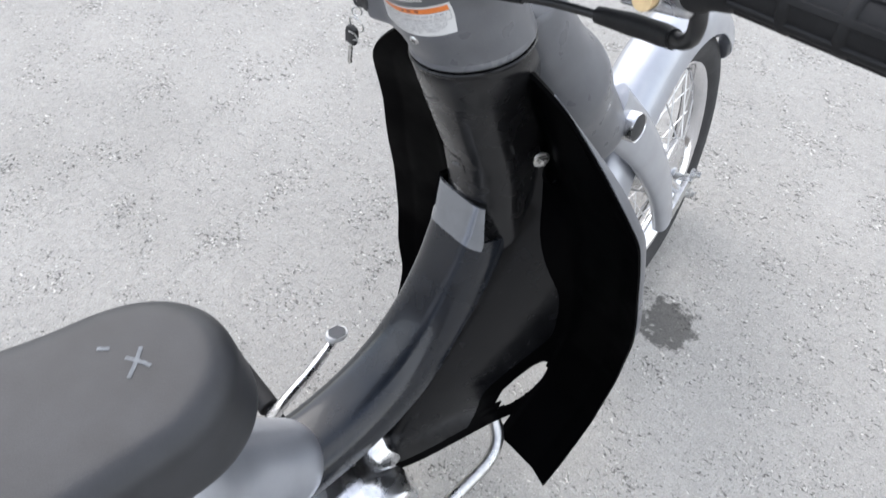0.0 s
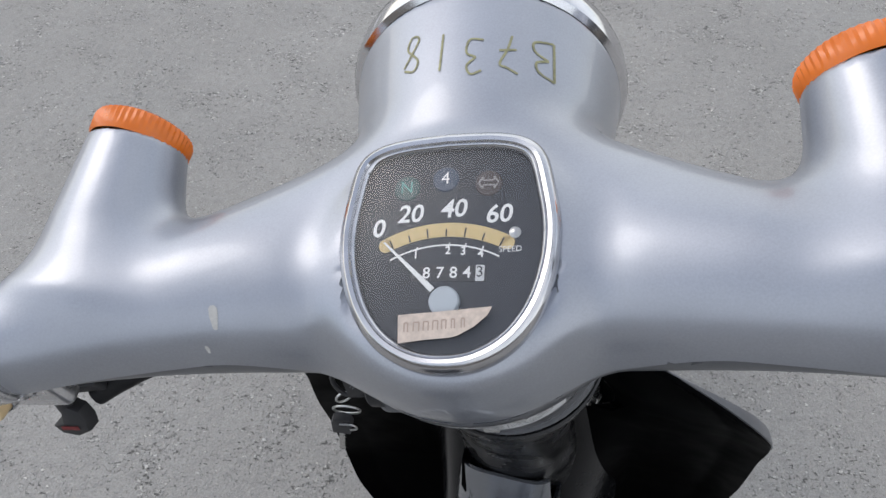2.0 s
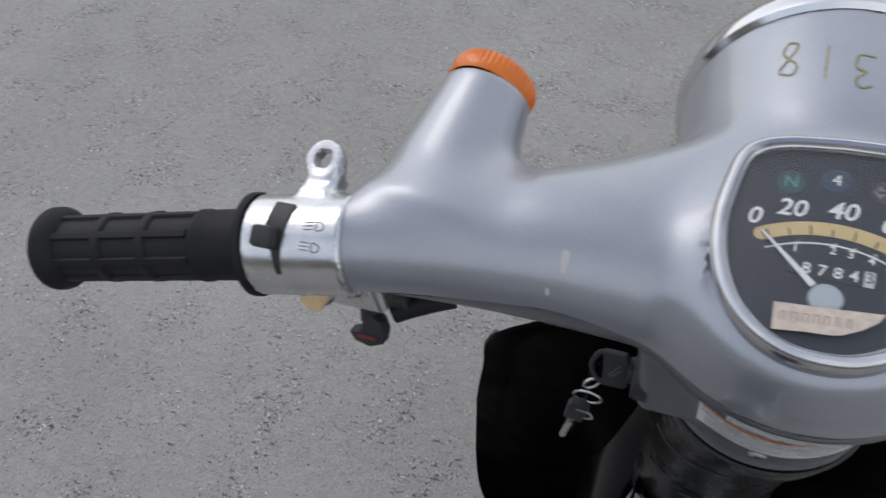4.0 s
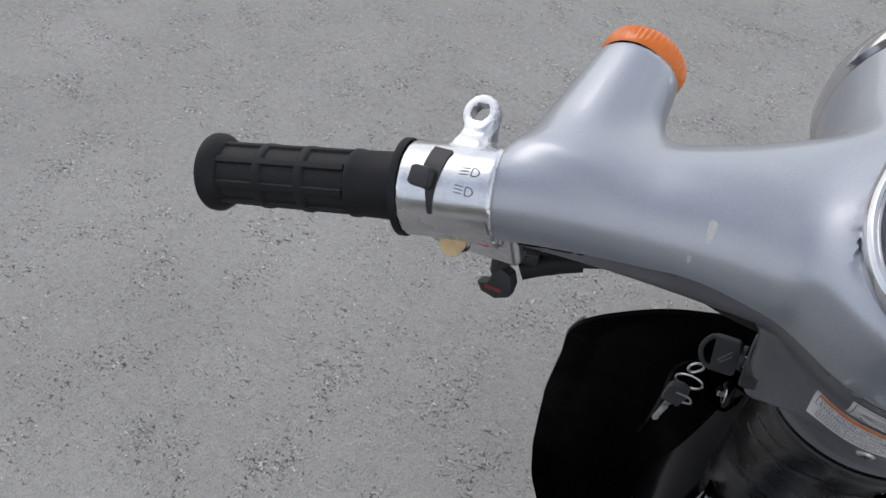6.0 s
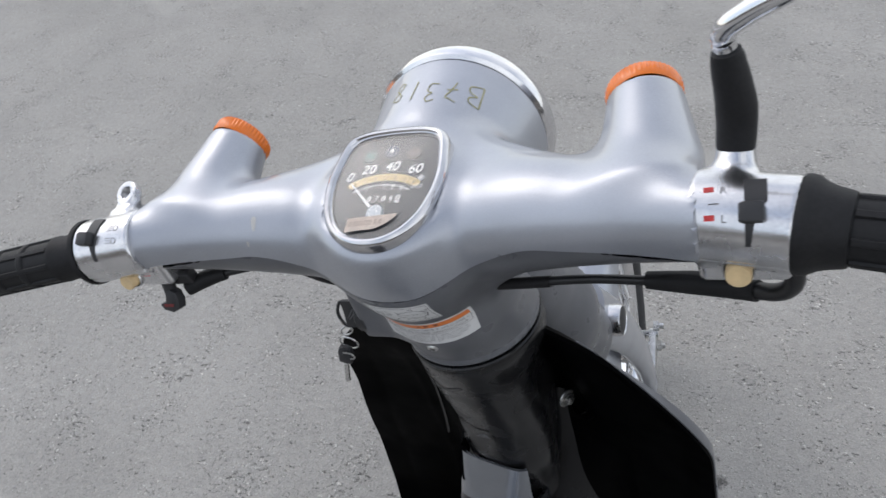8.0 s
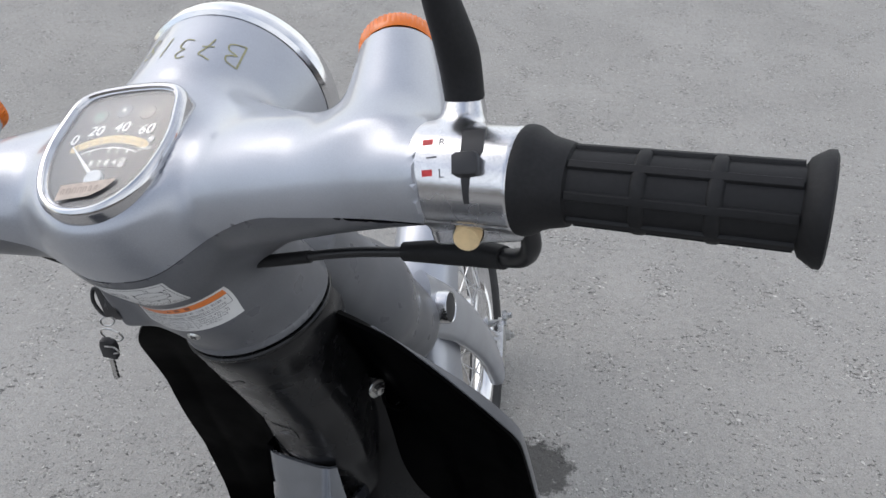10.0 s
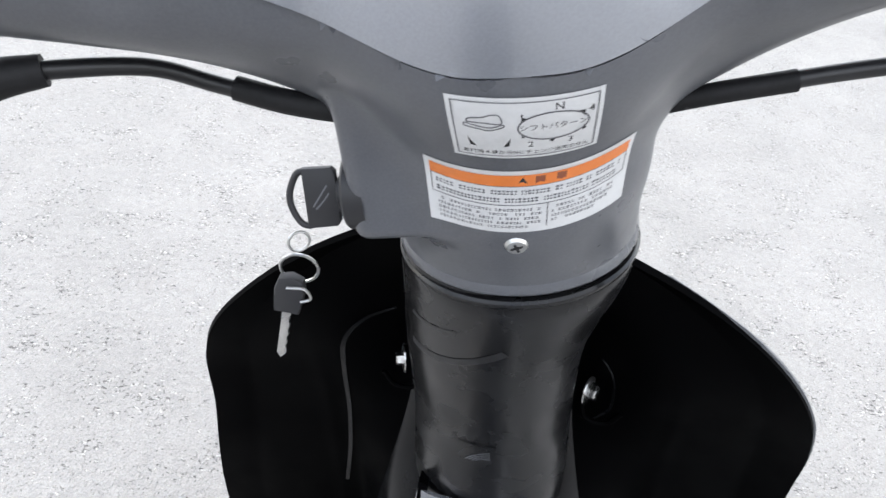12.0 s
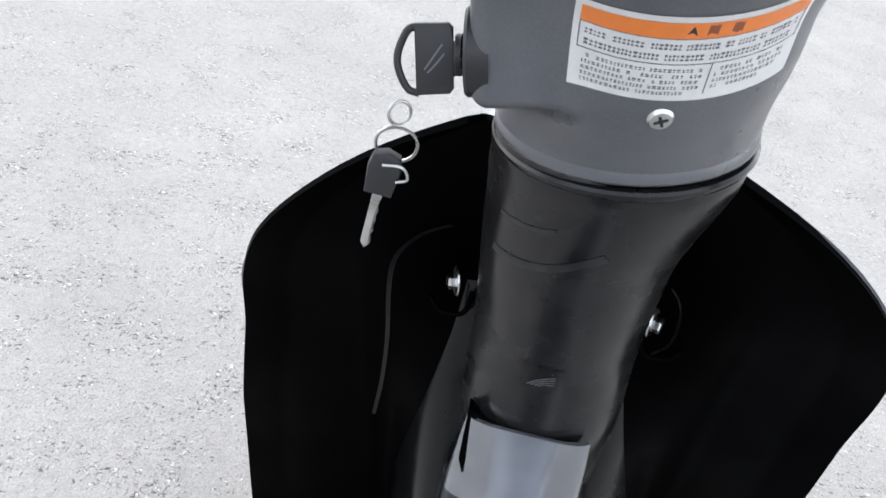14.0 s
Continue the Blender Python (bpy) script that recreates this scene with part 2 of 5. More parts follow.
    l.new(mid.outputs["Fac"], bump2.inputs["Height"]), l.new(bump.outputs["Normal"], bump2.inputs["Normal"])
    l.new(bump2.outputs["Normal"], b.inputs["Normal"])
    return m


ASPHALT = asphalt()


# ---- mesh helpers ----
def part(name, data, mat, parent, label="", m=None, smooth=True):
    """Links one mesh, a (vertices, faces) pair or a ready mesh, as a part under a thing or a part."""
    if not isinstance(data, bpy.types.Mesh):
        verts, faces = data
        data = bpy.data.meshes.new(name)
        data.from_pydata([tuple(map(float, v)) for v in verts], [], [tuple(map(int, f)) for f in faces])
        bm = bmesh.new()
        bm.from_mesh(data)
        bmesh.ops.recalc_face_normals(bm, faces=bm.faces)
        bm.to_mesh(data)
        bm.free()
    if mat is not None and not data.materials:
        data.materials.append(mat)
    if smooth and data.polygons:
        data.polygons.foreach_set("use_smooth", [True] * len(data.polygons))
        data.set_sharp_from_angle(angle=radians(38))
    ob = new(name, data)
    ob.parent = parent
    if m is not None:
        ob.matrix_basis = m
    return tagged(ob, label)


def join(*pieces):
    verts, faces = [], []
    for v, f in pieces:
        k = len(verts)
        verts += [tuple(p) for p in v]
        faces += [tuple(i + k for i in q) for q in f]
    return verts, faces


def moved(piece, m):
    return [tuple(m @ Vector(v)) for v in piece[0]], piece[1]


def grid_faces(rows, cols, close_rows=False, close_cols=False):
    return [(i * cols + j, i * cols + (j + 1) % cols, (i + 1) % rows * cols + (j + 1) % cols, (i + 1) % rows * cols + j)
            for i in range(rows if close_rows else rows - 1) for j in range(cols if close_cols else cols - 1)]


def axis_frame(direction):
    """A matrix whose z runs along direction."""
    return Vector(direction).to_track_quat("Z", "Y").to_matrix().to_4x4()


def lathe(profile, origin=(0, 0, 0), direction=(0, 0, 1), segs=32):
    """Turns a profile of (radius, height) about an axis."""
    m = Matrix.Translation(origin) @ axis_frame(direction)
    verts = [m @ Vector((r * math.cos(2 * math.pi * k / segs), r * math.sin(2 * math.pi * k / segs), h)) for r, h in profile for k in range(segs)]
    return [tuple(v) for v in verts], grid_faces(len(profile), segs, close_cols=True)


def rod(a, b, r, segs=14, r2=None):
    a, b = Vector(a), Vector(b)
    h = (b - a).length
    r2 = r if r2 is None else r2
    e = min(r, r2) * 0.12
    return lathe([(0, 0), (r - e, 0), (r, e), (r2, h - e), (r2 - e, h), (0, h)], a, b - a, segs)


def curve_points(points, n=8):
    """A smooth line through points."""
    p = [Vector(q) for q in points]
    p = [2 * p[0] - p[1], *p, 2 * p[-1] - p[-2]]
    out = []
    for i in range(1, len(p) - 2):
        for k in range(n):
            t = k / n
            out.append(0.5 * (2 * p[i] + (p[i + 1] - p[i - 1]) * t + (2 * p[i - 1] - 5 * p[i] + 4 * p[i + 1] - p[i + 2]) * t * t + (3 * p[i] - p[i - 1] - 3 * p[i + 1] + p[i + 2]) * t ** 3))
    return out + [p[-2]]


def tube(points, radii, segs=12, n=8, closed=False):
    """A tube along a smooth line; radii: one, or one for each given point."""
    line = curve_points(points, n)
    if isinstance(radii, (int, float)):
        radii = [radii] * len(points)
    rs = [radii[min(i // n, len(radii) - 1)] + (radii[min(i // n + 1, len(radii) - 1)] - radii[min(i // n, len(radii) - 1)]) * (i % n) / n for i in range(len(line))]
    verts, up = [], None
    for i, q in enumerate(line):
        d = (line[min(i + 1, len(line) - 1)] - line[max(i - 1, 0)]).normalized()
        up = (d.orthogonal() if up is None else up - d * up.dot(d)).normalized()
        side = d.cross(up)
        verts += [tuple(q + rs[i] * (math.cos(2 * math.pi * k / segs) * up + math.sin(2 * math.pi * k / segs) * side)) for k in range(segs)]
    faces = grid_faces(len(line), segs, close_cols=True)
    return verts, faces + [tuple(range(segs)), tuple(range(len(verts) - segs, len(verts)))]


def slab(outline, depth, bevel=0.0, inset=None):
    """A flat piece: an outline in x, y, extruded in z from 0 to depth, its top edge bevelled."""
    c = Vector((sum(p[0] for p in outline) / len(outline), sum(p[1] for p in outline) / len(outline)))
    rings = [(0, 0)] + ([(0, depth - bevel), (bevel * 0.3, depth - bevel * 0.3), (bevel, depth)] if bevel else [(0, depth)])
    verts = []
    for inward, z in rings:
        for p in outline:
            v = Vector(p[:2]) - c
            v = c + v * max(1 - inward / max(v.length, 1e-6), 0)
            verts.append((v.x, v.y, z))
    k = len(outline)
    return verts, grid_faces(len(rings), k, close_cols=True) + [tuple(range(k)), tuple(range(len(verts) - k, len(verts)))]


def rounded_rect(w, h, r, n=4):
    out = []
    for cx, cy, a in ((w / 2 - r, h / 2 - r, 0), (-w / 2 + r, h / 2 - r, 90), (-w / 2 + r, -h / 2 + r, 180), (w / 2 - r, -h / 2 + r, 270)):
        out += [(cx + r * math.cos(radians(a + 90 * k / n)), cy + r * math.sin(radians(a + 90 * k / n))) for k in range(n + 1)]
    return out


def sheet(points, rows, cols, thick, hole=None):
    """A bent plate with thickness from a grid of points; hole(row, col) leaves cells out."""
    p = np.array(points, float).reshape(rows, cols, 3)
    du, dv = np.gradient(p, axis=1), np.gradient(p, axis=0)
    nrm = np.cross(du, dv)
    nrm /= np.maximum(np.linalg.norm(nrm, axis=2, keepdims=True), 1e-9)
    verts = np.concatenate([(p + nrm * thick / 2).reshape(-1, 3), (p - nrm * thick / 2).reshape(-1, 3)])
    k, faces, edges = rows * cols, [], {}
    for i in range(rows - 1):
        for j in range(cols - 1):
            if hole and hole(i, j):
                continue
            q = (i * cols + j, i * cols + j + 1, (i + 1) * cols + j + 1, (i + 1) * cols + j)
            faces += [q, tuple(a + k for a in reversed(q))]
            for a, b in zip(q, q[1:] + q[:1]):
                if (b, a) in edges:
                    del edges[b, a]
                else:
                    edges[a, b] = True
    faces += [(b, a, a + k, b + k) for a, b in edges]
    return verts.tolist(), faces


# smooth bodies from blended distance fields
def smooth_step(x, a, b):
    t = np.clip((x - a) / (b - a), 0, 1)
    return t * t * (3 - 2 * t)


def blended(a, b, k):
    h = np.clip(0.5 + 0.5 * (b - a) / k, 0, 1)
    return b + (a - b) * h - k * h * (1 - h)


def cone_field(p, a, b, ra, rb):
    a, b = np.array(a), np.array(b)
    d = b - a
    t = np.clip(((p - a) @ d) / (d @ d), 0, 1)
    return np.linalg.norm(p - a - t[..., None] * d, axis=-1) - (ra + (rb - ra) * t)


def stub_field(p, a, b, ra, rb, edge=0.003):
    """A tapered cylinder with flat, slightly rounded ends."""
    a, b = np.array(a), np.array(b)
    d = b - a
    length = np.sqrt(d @ d)
    h = ((p - a) @ d) / length
    r = np.linalg.norm(p - a - (h / length)[..., None] * d, axis=-1) - (ra + (rb - ra) * np.clip(h / length, 0, 1)) + edge
    q = np.abs(h - length / 2) - length / 2 + edge
    return np.minimum(np.maximum(r, q), 0) + np.hypot(np.maximum(r, 0), np.maximum(q, 0)) - edge


def oval_field(p, c, radii):
    q = (p - np.array(c)) / np.array(radii)
    k = np.linalg.norm(q, axis=-1)
    return k * (k - 1) / np.maximum(np.linalg.norm(q / np.array(radii), axis=-1), 1e-9)


def box_field(p, c, half, r):
    q = np.abs(p - np.array(c)) - np.array(half) + r
    return np.linalg.norm(np.maximum(q, 0), axis=-1) + np.minimum(q.max(-1), 0) - r


def body(field, low, high, step):
    """The surface of a distance field, as vertices and faces."""
    axes = [np.arange(a, b + step, step) for a, b in zip(low, high)]
    p = np.stack(np.meshgrid(*axes, indexing="ij"), -1)
    v = field(p)
    inside = v < 0
    nx, ny, nz = (s - 1 for s in v.shape)
    total, count = np.zeros((nx, ny, nz, 3)), np.zeros((nx, ny, nz))
    corner = [(i, j, k) for i in (0, 1) for j in (0, 1) for k in (0, 1)]
    for a in corner:
        for b in corner:
            if sum(b) - sum(a) == 1 and all(y >= x for x, y in zip(a, b)):
                sa, sb = (tuple(slice(o, o + m) for o, m in zip(c, (nx, ny, nz))) for c in (a, b))
                va, vb = v[sa], v[sb]
                cross = inside[sa] != inside[sb]
                t = np.where(cross, va / np.where(cross, va - vb, 1), 0)
                total += np.where(cross[..., None], p[sa] + t[..., None] * (p[sb] - p[sa]), 0)
                count += cross
    used = count > 0
    index = np.full(used.shape, -1)
    index[used] = np.arange(used.sum())
    verts = total[used] / count[used][:, None]
    for _ in range(3):
        e = step * 0.2
        g = np.stack([(field(verts + e * np.eye(3)[k]) - field(verts - e * np.eye(3)[k])) / (2 * e) for k in range(3)], -1)
        verts = verts - np.clip(field(verts)[:, None] * g / np.maximum((g * g).sum(-1, keepdims=True), 0.05), -step / 2, step / 2)
    faces = []
    for ax in range(3):
        o1, o2 = [d for d in range(3) if d != ax]
        sl0 = [slice(1, -1)] * 3
        sl0[ax] = slice(0, -1)
        sl1 = list(sl0)
        sl1[ax] = slice(1, None)
        cross = inside[tuple(sl0)] != inside[tuple(sl1)]
        ijk = np.argwhere(cross)
        ijk[:, o1] += 1
        ijk[:, o2] += 1
        quad = []
        for d1, d2 in ((0, 0), (1, 0), (1, 1), (0, 1)):
            c = ijk.copy()
            c[:, o1] -= d1
            c[:, o2] -= d2
            quad.append(index[c[:, 0], c[:, 1], c[:, 2]])
        quad = np.stack(quad, 1)
        faces.append(quad[(quad >= 0).all(1)])
    return verts.tolist(), np.concatenate(faces).tolist()


def lettering(text, size, thick=0.0, bold=0.0):
    """Words in the built-in font as flat vertices and faces, centred on their middle."""
    curve = bpy.data.curves.new("lettering", "FONT")
    curve.body, curve.size, curve.align_x, curve.align_y, curve.resolution_u, curve.extrude, curve.offset = text, size, "CENTER", "CENTER", 3, thick, bold
    ob = bpy.data.objects.new("lettering", curve)
    scene.collection.objects.link(ob)
    bpy.context.view_layer.update()
    mesh = bpy.data.meshes.new_from_object(ob.evaluated_get(bpy.context.evaluated_depsgraph_get()))
    out = [tuple(v.co) for v in mesh.vertices], [tuple(f.vertices) for f in mesh.polygons]
    bpy.data.objects.remove(ob)
    bpy.data.curves.remove(curve)
    bpy.data.meshes.remove(mesh)
    return out


def flat_rect(x0, y0, x1, y1, nx=1, ny=1):
    verts = [(x0 + (x1 - x0) * i / nx, y0 + (y1 - y0) * j / ny, 0) for j in range(ny + 1) for i in range(nx + 1)]
    return verts, grid_faces(ny + 1, nx + 1)


def flat_ring(rx, ry, w, segs=40, start=0, stop=360):
    n = segs + 1
    verts = [((rx + s * w / 2) * math.cos(a), (ry + s * w / 2) * math.sin(a), 0) for s in (-1, 1) for a in [radians(start + (stop - start) * k / segs) for k in range(n)]]
    return verts, grid_faces(2, n)


def strokes(lines, w):
    """Pen strokes of width w along lines of x, y."""
    pieces = []
    for line in lines:
        pts = curve_points([(x, y, 0) for x, y in line], 5)
        verts = []
        for s in (-1, 1):
            for i, q in enumerate(pts):
                d = (pts[min(i + 1, len(pts) - 1)] - pts[max(i - 1, 0)]).normalized()
                verts.append((q.x - s * d.y * w / 2, q.y + s * d.x * w / 2, 0))
        pieces.append((verts, grid_faces(2, len(pts))))
    return join(*pieces)


def tree_of(ob_data):
    from mathutils.bvhtree import BVHTree
    return BVHTree.FromPolygons([Vector(v) for v in ob_data[0]], [tuple(f) for f in ob_data[1]])


def laid_on(piece, tree, m, lift):
    """Lays a flat piece, placed by m with its z outwards, on a surface, lifted a little."""
    out, way = [], -(m.to_3x3() @ Vector((0, 0, 1))).normalized()
    for v in piece[0]:
        q = m @ Vector((v[0], v[1], 0))
        place, normal, _, _ = tree.ray_cast(q - way * 0.05, way, 0.12)
        if place is None:
            place, normal, _, _ = tree.find_nearest(q)
        out.append(tuple(place - way * (lift + v[2])))
    return out, piece[1]


def place_matrix(origin, right, up):
    x = Vector(right).normalized()
    y = (Vector(up) - x * Vector(up).dot(x)).normalized()
    z = x.cross(y)
    return Matrix.Translation(origin) @ Matrix((x, y, z)).transposed().to_4x4()


# ---- the ground ----
def ground():
    half = 400.0
    xs = [-half, -40, -8, -3, 0, 3, 8, 40, half]
    verts = [(x, y, 0) for y in xs for x in xs]
    tagged(part("ground", (verts, grid_faces(len(xs), len(xs))), ASPHALT, None, smooth=False), "worn light grey asphalt with small pits and an oily patch", "ground", kind="structure")
    # long white strip laid just above the asphalt
    strip = Matrix.Translation((-3.62, 3.55, 0.004)) @ pose(0, 0, 0, 0, 0, -13)
    tagged(part("white_strip", moved(flat_rect(-0.3, -6, 0.3, 6, 6, 60), strip), LINE, None, smooth=False), "white strip on the asphalt", "road line", kind="structure")
    rng, verts, faces = np.random.default_rng(4), [], []
    for _ in range(900):
        x, y, r = rng.uniform(-2.2, 1.4), rng.uniform(-0.2, 3.0), rng.uniform(0.0012, 0.0034)
        k, turn = len(verts), rng.uniform(0, 6.28)
        for i in range(5):
            a = turn + i * 1.2566
            verts.append((x + r * math.cos(a) * rng.uniform(0.7, 1.2), y + r * math.sin(a) * rng.uniform(0.7, 1.2), 0))
        verts.append((x, y, r * rng.uniform(0.5, 0.9)))
        faces += [(k + i, k + (i + 1) % 5, k + 5) for i in range(5)]
    grit = material("loose_grit", (0.30, 0.29, 0.28), 0.85, stain=0.5, stain_size=0.05)
    tagged(part("grit", (verts, faces), grit, None, smooth=False), "loose grey grit scattered on the asphalt", "grit", kind="stuff")

    # unseen wall added behind the camera so that rear-facing surfaces reflect darker
    wall = slab([(-16, -7.2), (16, -7.2), (16, -7.0), (-16, -7.0)], 2.4)
    tagged(part("added_wall_south", wall, material("weathered_render", (0.17, 0.155, 0.14), 0.85, grain=0.12, grain_size=0.01, stain=0.2, stain_size=0.5, bump=0.3, bump_size=0.004), None, smooth=False), "plain grey-brown wall added out of view to darken reflections from behind", "wall", kind="structure")


ground()

# ---- the scooter: frame pose, and the handlebar turned to its left in it ----
RAKE, STEER = 27.0, 12.0
HEAD = Vector((0, 0.08, 0.88))
AXIS = Vector((0, -math.sin(radians(RAKE)), math.cos(radians(RAKE))))


def steered(degrees):
    return Matrix.Translation(HEAD) @ Matrix.Rotation(radians(degrees), 4, AXIS) @ Matrix.Translation(-HEAD)


BAR_POSE = pose(-0.0782, 0.3586, 0, 0, -11.567, 1.24)
scooter = tagged(new("motor_scooter"), "silver step-through scooter with black leg shield, leaning on its side stand", "scooter")
scooter.matrix_world = BAR_POSE @ steered(-STEER)
BAR = steered(STEER)
FORK = steered(STEER + 3.5) @ Matrix.Translation(HEAD) @ pose(0, 0, 0, 0, 1.7, 0) @ Matrix.Translation(-HEAD)


# ---- handlebar cover ----
def mirrored(f, p, *places):
    q = p.copy()
    q[..., 0] = np.abs(q[..., 0])
    return f(q, *places)


def arm_field(p):
    """Both arms of the cover: a tube that rises, narrows and sweeps back to the housings."""
    x = np.abs(p[..., 0])
    t = np.clip(x / 0.18, 0, 1)
    dip = 0.0023 * np.exp(-(x / 0.066) ** 4)
    y = 0.0570 - 0.0375 * t ** 2.2
    z = 0.8800 + 0.0275 * t ** 1.5 - dip
    r = 0.0398 - 0.0186 * t ** 1.12 - dip
    return (np.hypot(p[..., 1] - y, p[..., 2] - z) - r) * 0.96


def cover_field(p):
    d = arm_field(p)
    d = blended(d, oval_field(p, (0, 0.053, 0.874), (0.060, 0.047, 0.048)), 0.012)
    d = blended(d, stub_field(p, (0, 0.060, 0.873), (0, 0.176, 0.870), 0.048, 0.0670, 0.004), 0.034)
    d = blended(d, mirrored(cone_field, p, (0.104, 0.060, 0.890), (0.032, 0.098, 0.884), 0.0265, 0.031), 0.016)
    d = blended(d, mirrored(stub_field, p, (0.1555, 0.046, 0.8965), (0.1478, 0.1130, 0.9215), 0.0320, 0.0212, 0.002), 0.020)
    # flat seat for the speedometer
    s, c = math.sin(radians(17)), math.cos(radians(17))
    h = -(p[..., 1] - 0.050) * s + (p[..., 2] - 0.9165) * c
    u, w = p[..., 0], (p[..., 1] - 0.050) * c + (p[..., 2] - 0.9165) * s
    d = d + 0.0042 * np.exp(-np.hypot(u / 0.054, w / 0.060) ** 6) * smooth_step(h, -0.022, -0.006)
    cup = stub_field(p, (0, 0.046 + s * 0.036, 0.9153 - c * 0.036), (0, 0.046 + s * 0.0060, 0.9153 - c * 0.0060), 0.036, 0.0440, 0.006)
    d = blended(d, cup, 0.022)
    oval = ((np.abs(u - 0.0014) / 0.0388) ** 3 + (np.abs(w) / 0.0425) ** 3) ** (1 / 3)
    d = np.maximum(d, np.minimum(h + 0.0012, (1 - oval) * 0.038))
    return d


def parting(p):
    x, y = np.abs(p[..., 0]), p[..., 1]
    return 0.8625 + 0.0305 * smooth_step(x, 0.010, 0.100) + 0.0045 * smooth_step(x, 0.095, 0.175) - 0.10 * smooth_step(y, 0.095, 0.14)


def upper_field(p):
    d = np.maximum(cover_field(p), parting(p) - p[..., 2])
    d = np.maximum(d, np.abs(p[..., 0] - 0.0015) - 0.1790)
    return d


def lower_field(p):
    d = lower_skin(p)
    boss = box_field(p, (-0.030, 0.068, 0.818), (0.0305, 0.028, 0.0285), 0.006)
    d = blended(d, boss, 0.007)
    d = np.maximum(d, p[..., 2] - parting(p) + 0.0005)
    d = np.maximum(d, np.abs(p[..., 0] - 0.0015) - 0.1790)
    seam = 0.7615 + (p[..., 1] - 0.047) * -0.05 - p[..., 2]
    return np.maximum(d, seam)


def trued(data, field, gap, step):
    """Draws the vertices along the parting line onto the line itself."""
    v = np.array(data[0])
    at = (np.abs(field(v)) < 0.6 * step) & (np.abs(v[:, 2] - parting(v) + gap) < 0.75 * step)
    w = v[at]
    for _ in range(6):
        w[:, 2] = parting(w) - gap
        e = 0.0004
        g = np.stack([(field(w + e * np.eye(3)[k]) - field(w - e * np.eye(3)[k])) / (2 * e) for k in range(2)], -1)
        w[:, :2] -= np.clip(field(w)[:, None] * g / np.maximum((g * g).sum(-1, keepdims=True), 0.1), -step, step)
    v[at] = w
    return v.tolist(), data[1]


def lower_skin(p):
    d = blended(arm_field(p) + 0.0012, oval_field(p, (0, 0.053, 0.874), (0.060, 0.046, 0.047)), 0.012)
    neck = blended(cone_field(p, (0, 0.063, 0.862), (0, 0.0805, 0.810), 0.0485, 0.0495), cone_field(p, (0, 0.0805, 0.810), (0, 0.104, 0.745), 0.0495, 0.0525), 0.008)
    d = blended(d, mirrored(cone_field, p, (0.034, 0.066, 0.847), (0.114, 0.052, 0.892), 0.024, 0.0195), 0.010)
    return blended(d, neck, 0.016)


upper = trued(body(upper_field, (-0.184, -0.012, 0.76), (0.184, 0.186, 0.952), 0.0022), cover_field, 0.0, 0.0022)
lower = trued(body(lower_field, (-0.184, -0.012, 0.75), (0.184, 0.165, 0.892), 0.0024), lower_skin, 0.0005, 0.0024)
handlebar_cover = part("handlebar_cover", upper, SILVER, scooter, "silver painted handlebar cover with headlight housing", BAR)
lower_cover = part("lower_cover", lower, GREY, scooter, "grey plastic lower handlebar cover with warning labels", BAR)
UPPER, LOWER = tree_of(upper), tree_of(lower)


# marker number, readable from the front
def marker_number():
    glyphs = {"B": [[(-1, 2), (-1, -2)], [(-1, 2), (0.6, 1.7), (0.9, 0.8), (-0.4, 0.1)], [(-0.4, 0.1), (1.0, -0.3), (1.1, -1.3), (-1, -2)]],
              "7": [[(-1, 1.9), (0.2, 1.5), (1, 1.2), (0.2, -0.4), (-0.3, -2)], [(-0.8, -0.6), (1.1, -0.2)]],
              "3": [[(-0.9, 1.6), (0.3, 2), (0.8, 1.1), (-0.2, 0.2)], [(-0.2, 0.2), (0.9, -0.3), (0.6, -1.7), (-1, -1.7)]],
              "1": [[(0.1, 2), (0, -2)]],
              "8": [[(0.9, 1.5), (-0.4, 2), (-0.8, 0.9), (0.7, -0.7), (0.3, -2), (-0.7, -1.5), (0.1, 0), (1.0, 1.2)]]}
    m = place_matrix((0.006, 0.1415, 0.95), (-1, 0, 0), (0, -1, 0.12))
    for i, ch in enumerate("B7318"):
        x = -0.0290 + 0.0140 * i
        lines = [[(x + 0.0036 * a, 0.0049 * b + 0.0025 * math.sin(i * 0.8) - abs(i - 2) * 0.0022 + (0.0045 - 0.0012 * i) * -0.6 + (2 - i) * 0.0012) for a, b in line] for line in glyphs[ch]]
        part("marker_digit", laid_on(strokes(lines, 0.0010), UPPER, m, 0.0003), MARKER, handlebar_cover, "olive marker pen stroke")


marker_number()


def paint_chip(x, y, w, h):
    outline = [(w * math.cos(a) * (1 + 0.25 * math.sin(3 * a)), h * math.sin(a) * (1 + 0.2 * math.cos(2 * a)), 0) for a in [k * 0.5236 for k in range(12)]]
    piece = ([(0, 0, 0), *outline], [(0, 1 + k, 1 + (k + 1) % 12) for k in range(12)])
    part("paint_chip", laid_on(piece, UPPER, place_matrix((x, y, 0.95), (1, 0, 0), (0, 1, 0)), 0.0003), PAINTCHIP, handlebar_cover, "pale chip in the paint")


paint_chip(-0.0872, 0.0275, 0.0016, 0.0042)
paint_chip(-0.0925, 0.0195, 0.0008, 0.0008)

# ---- speedometer ----
GAUGE = BAR @ place_matrix((0, 0.050, 0.9172), (1, 0, 0), (0, math.cos(radians(17)), math.sin(radians(17))))


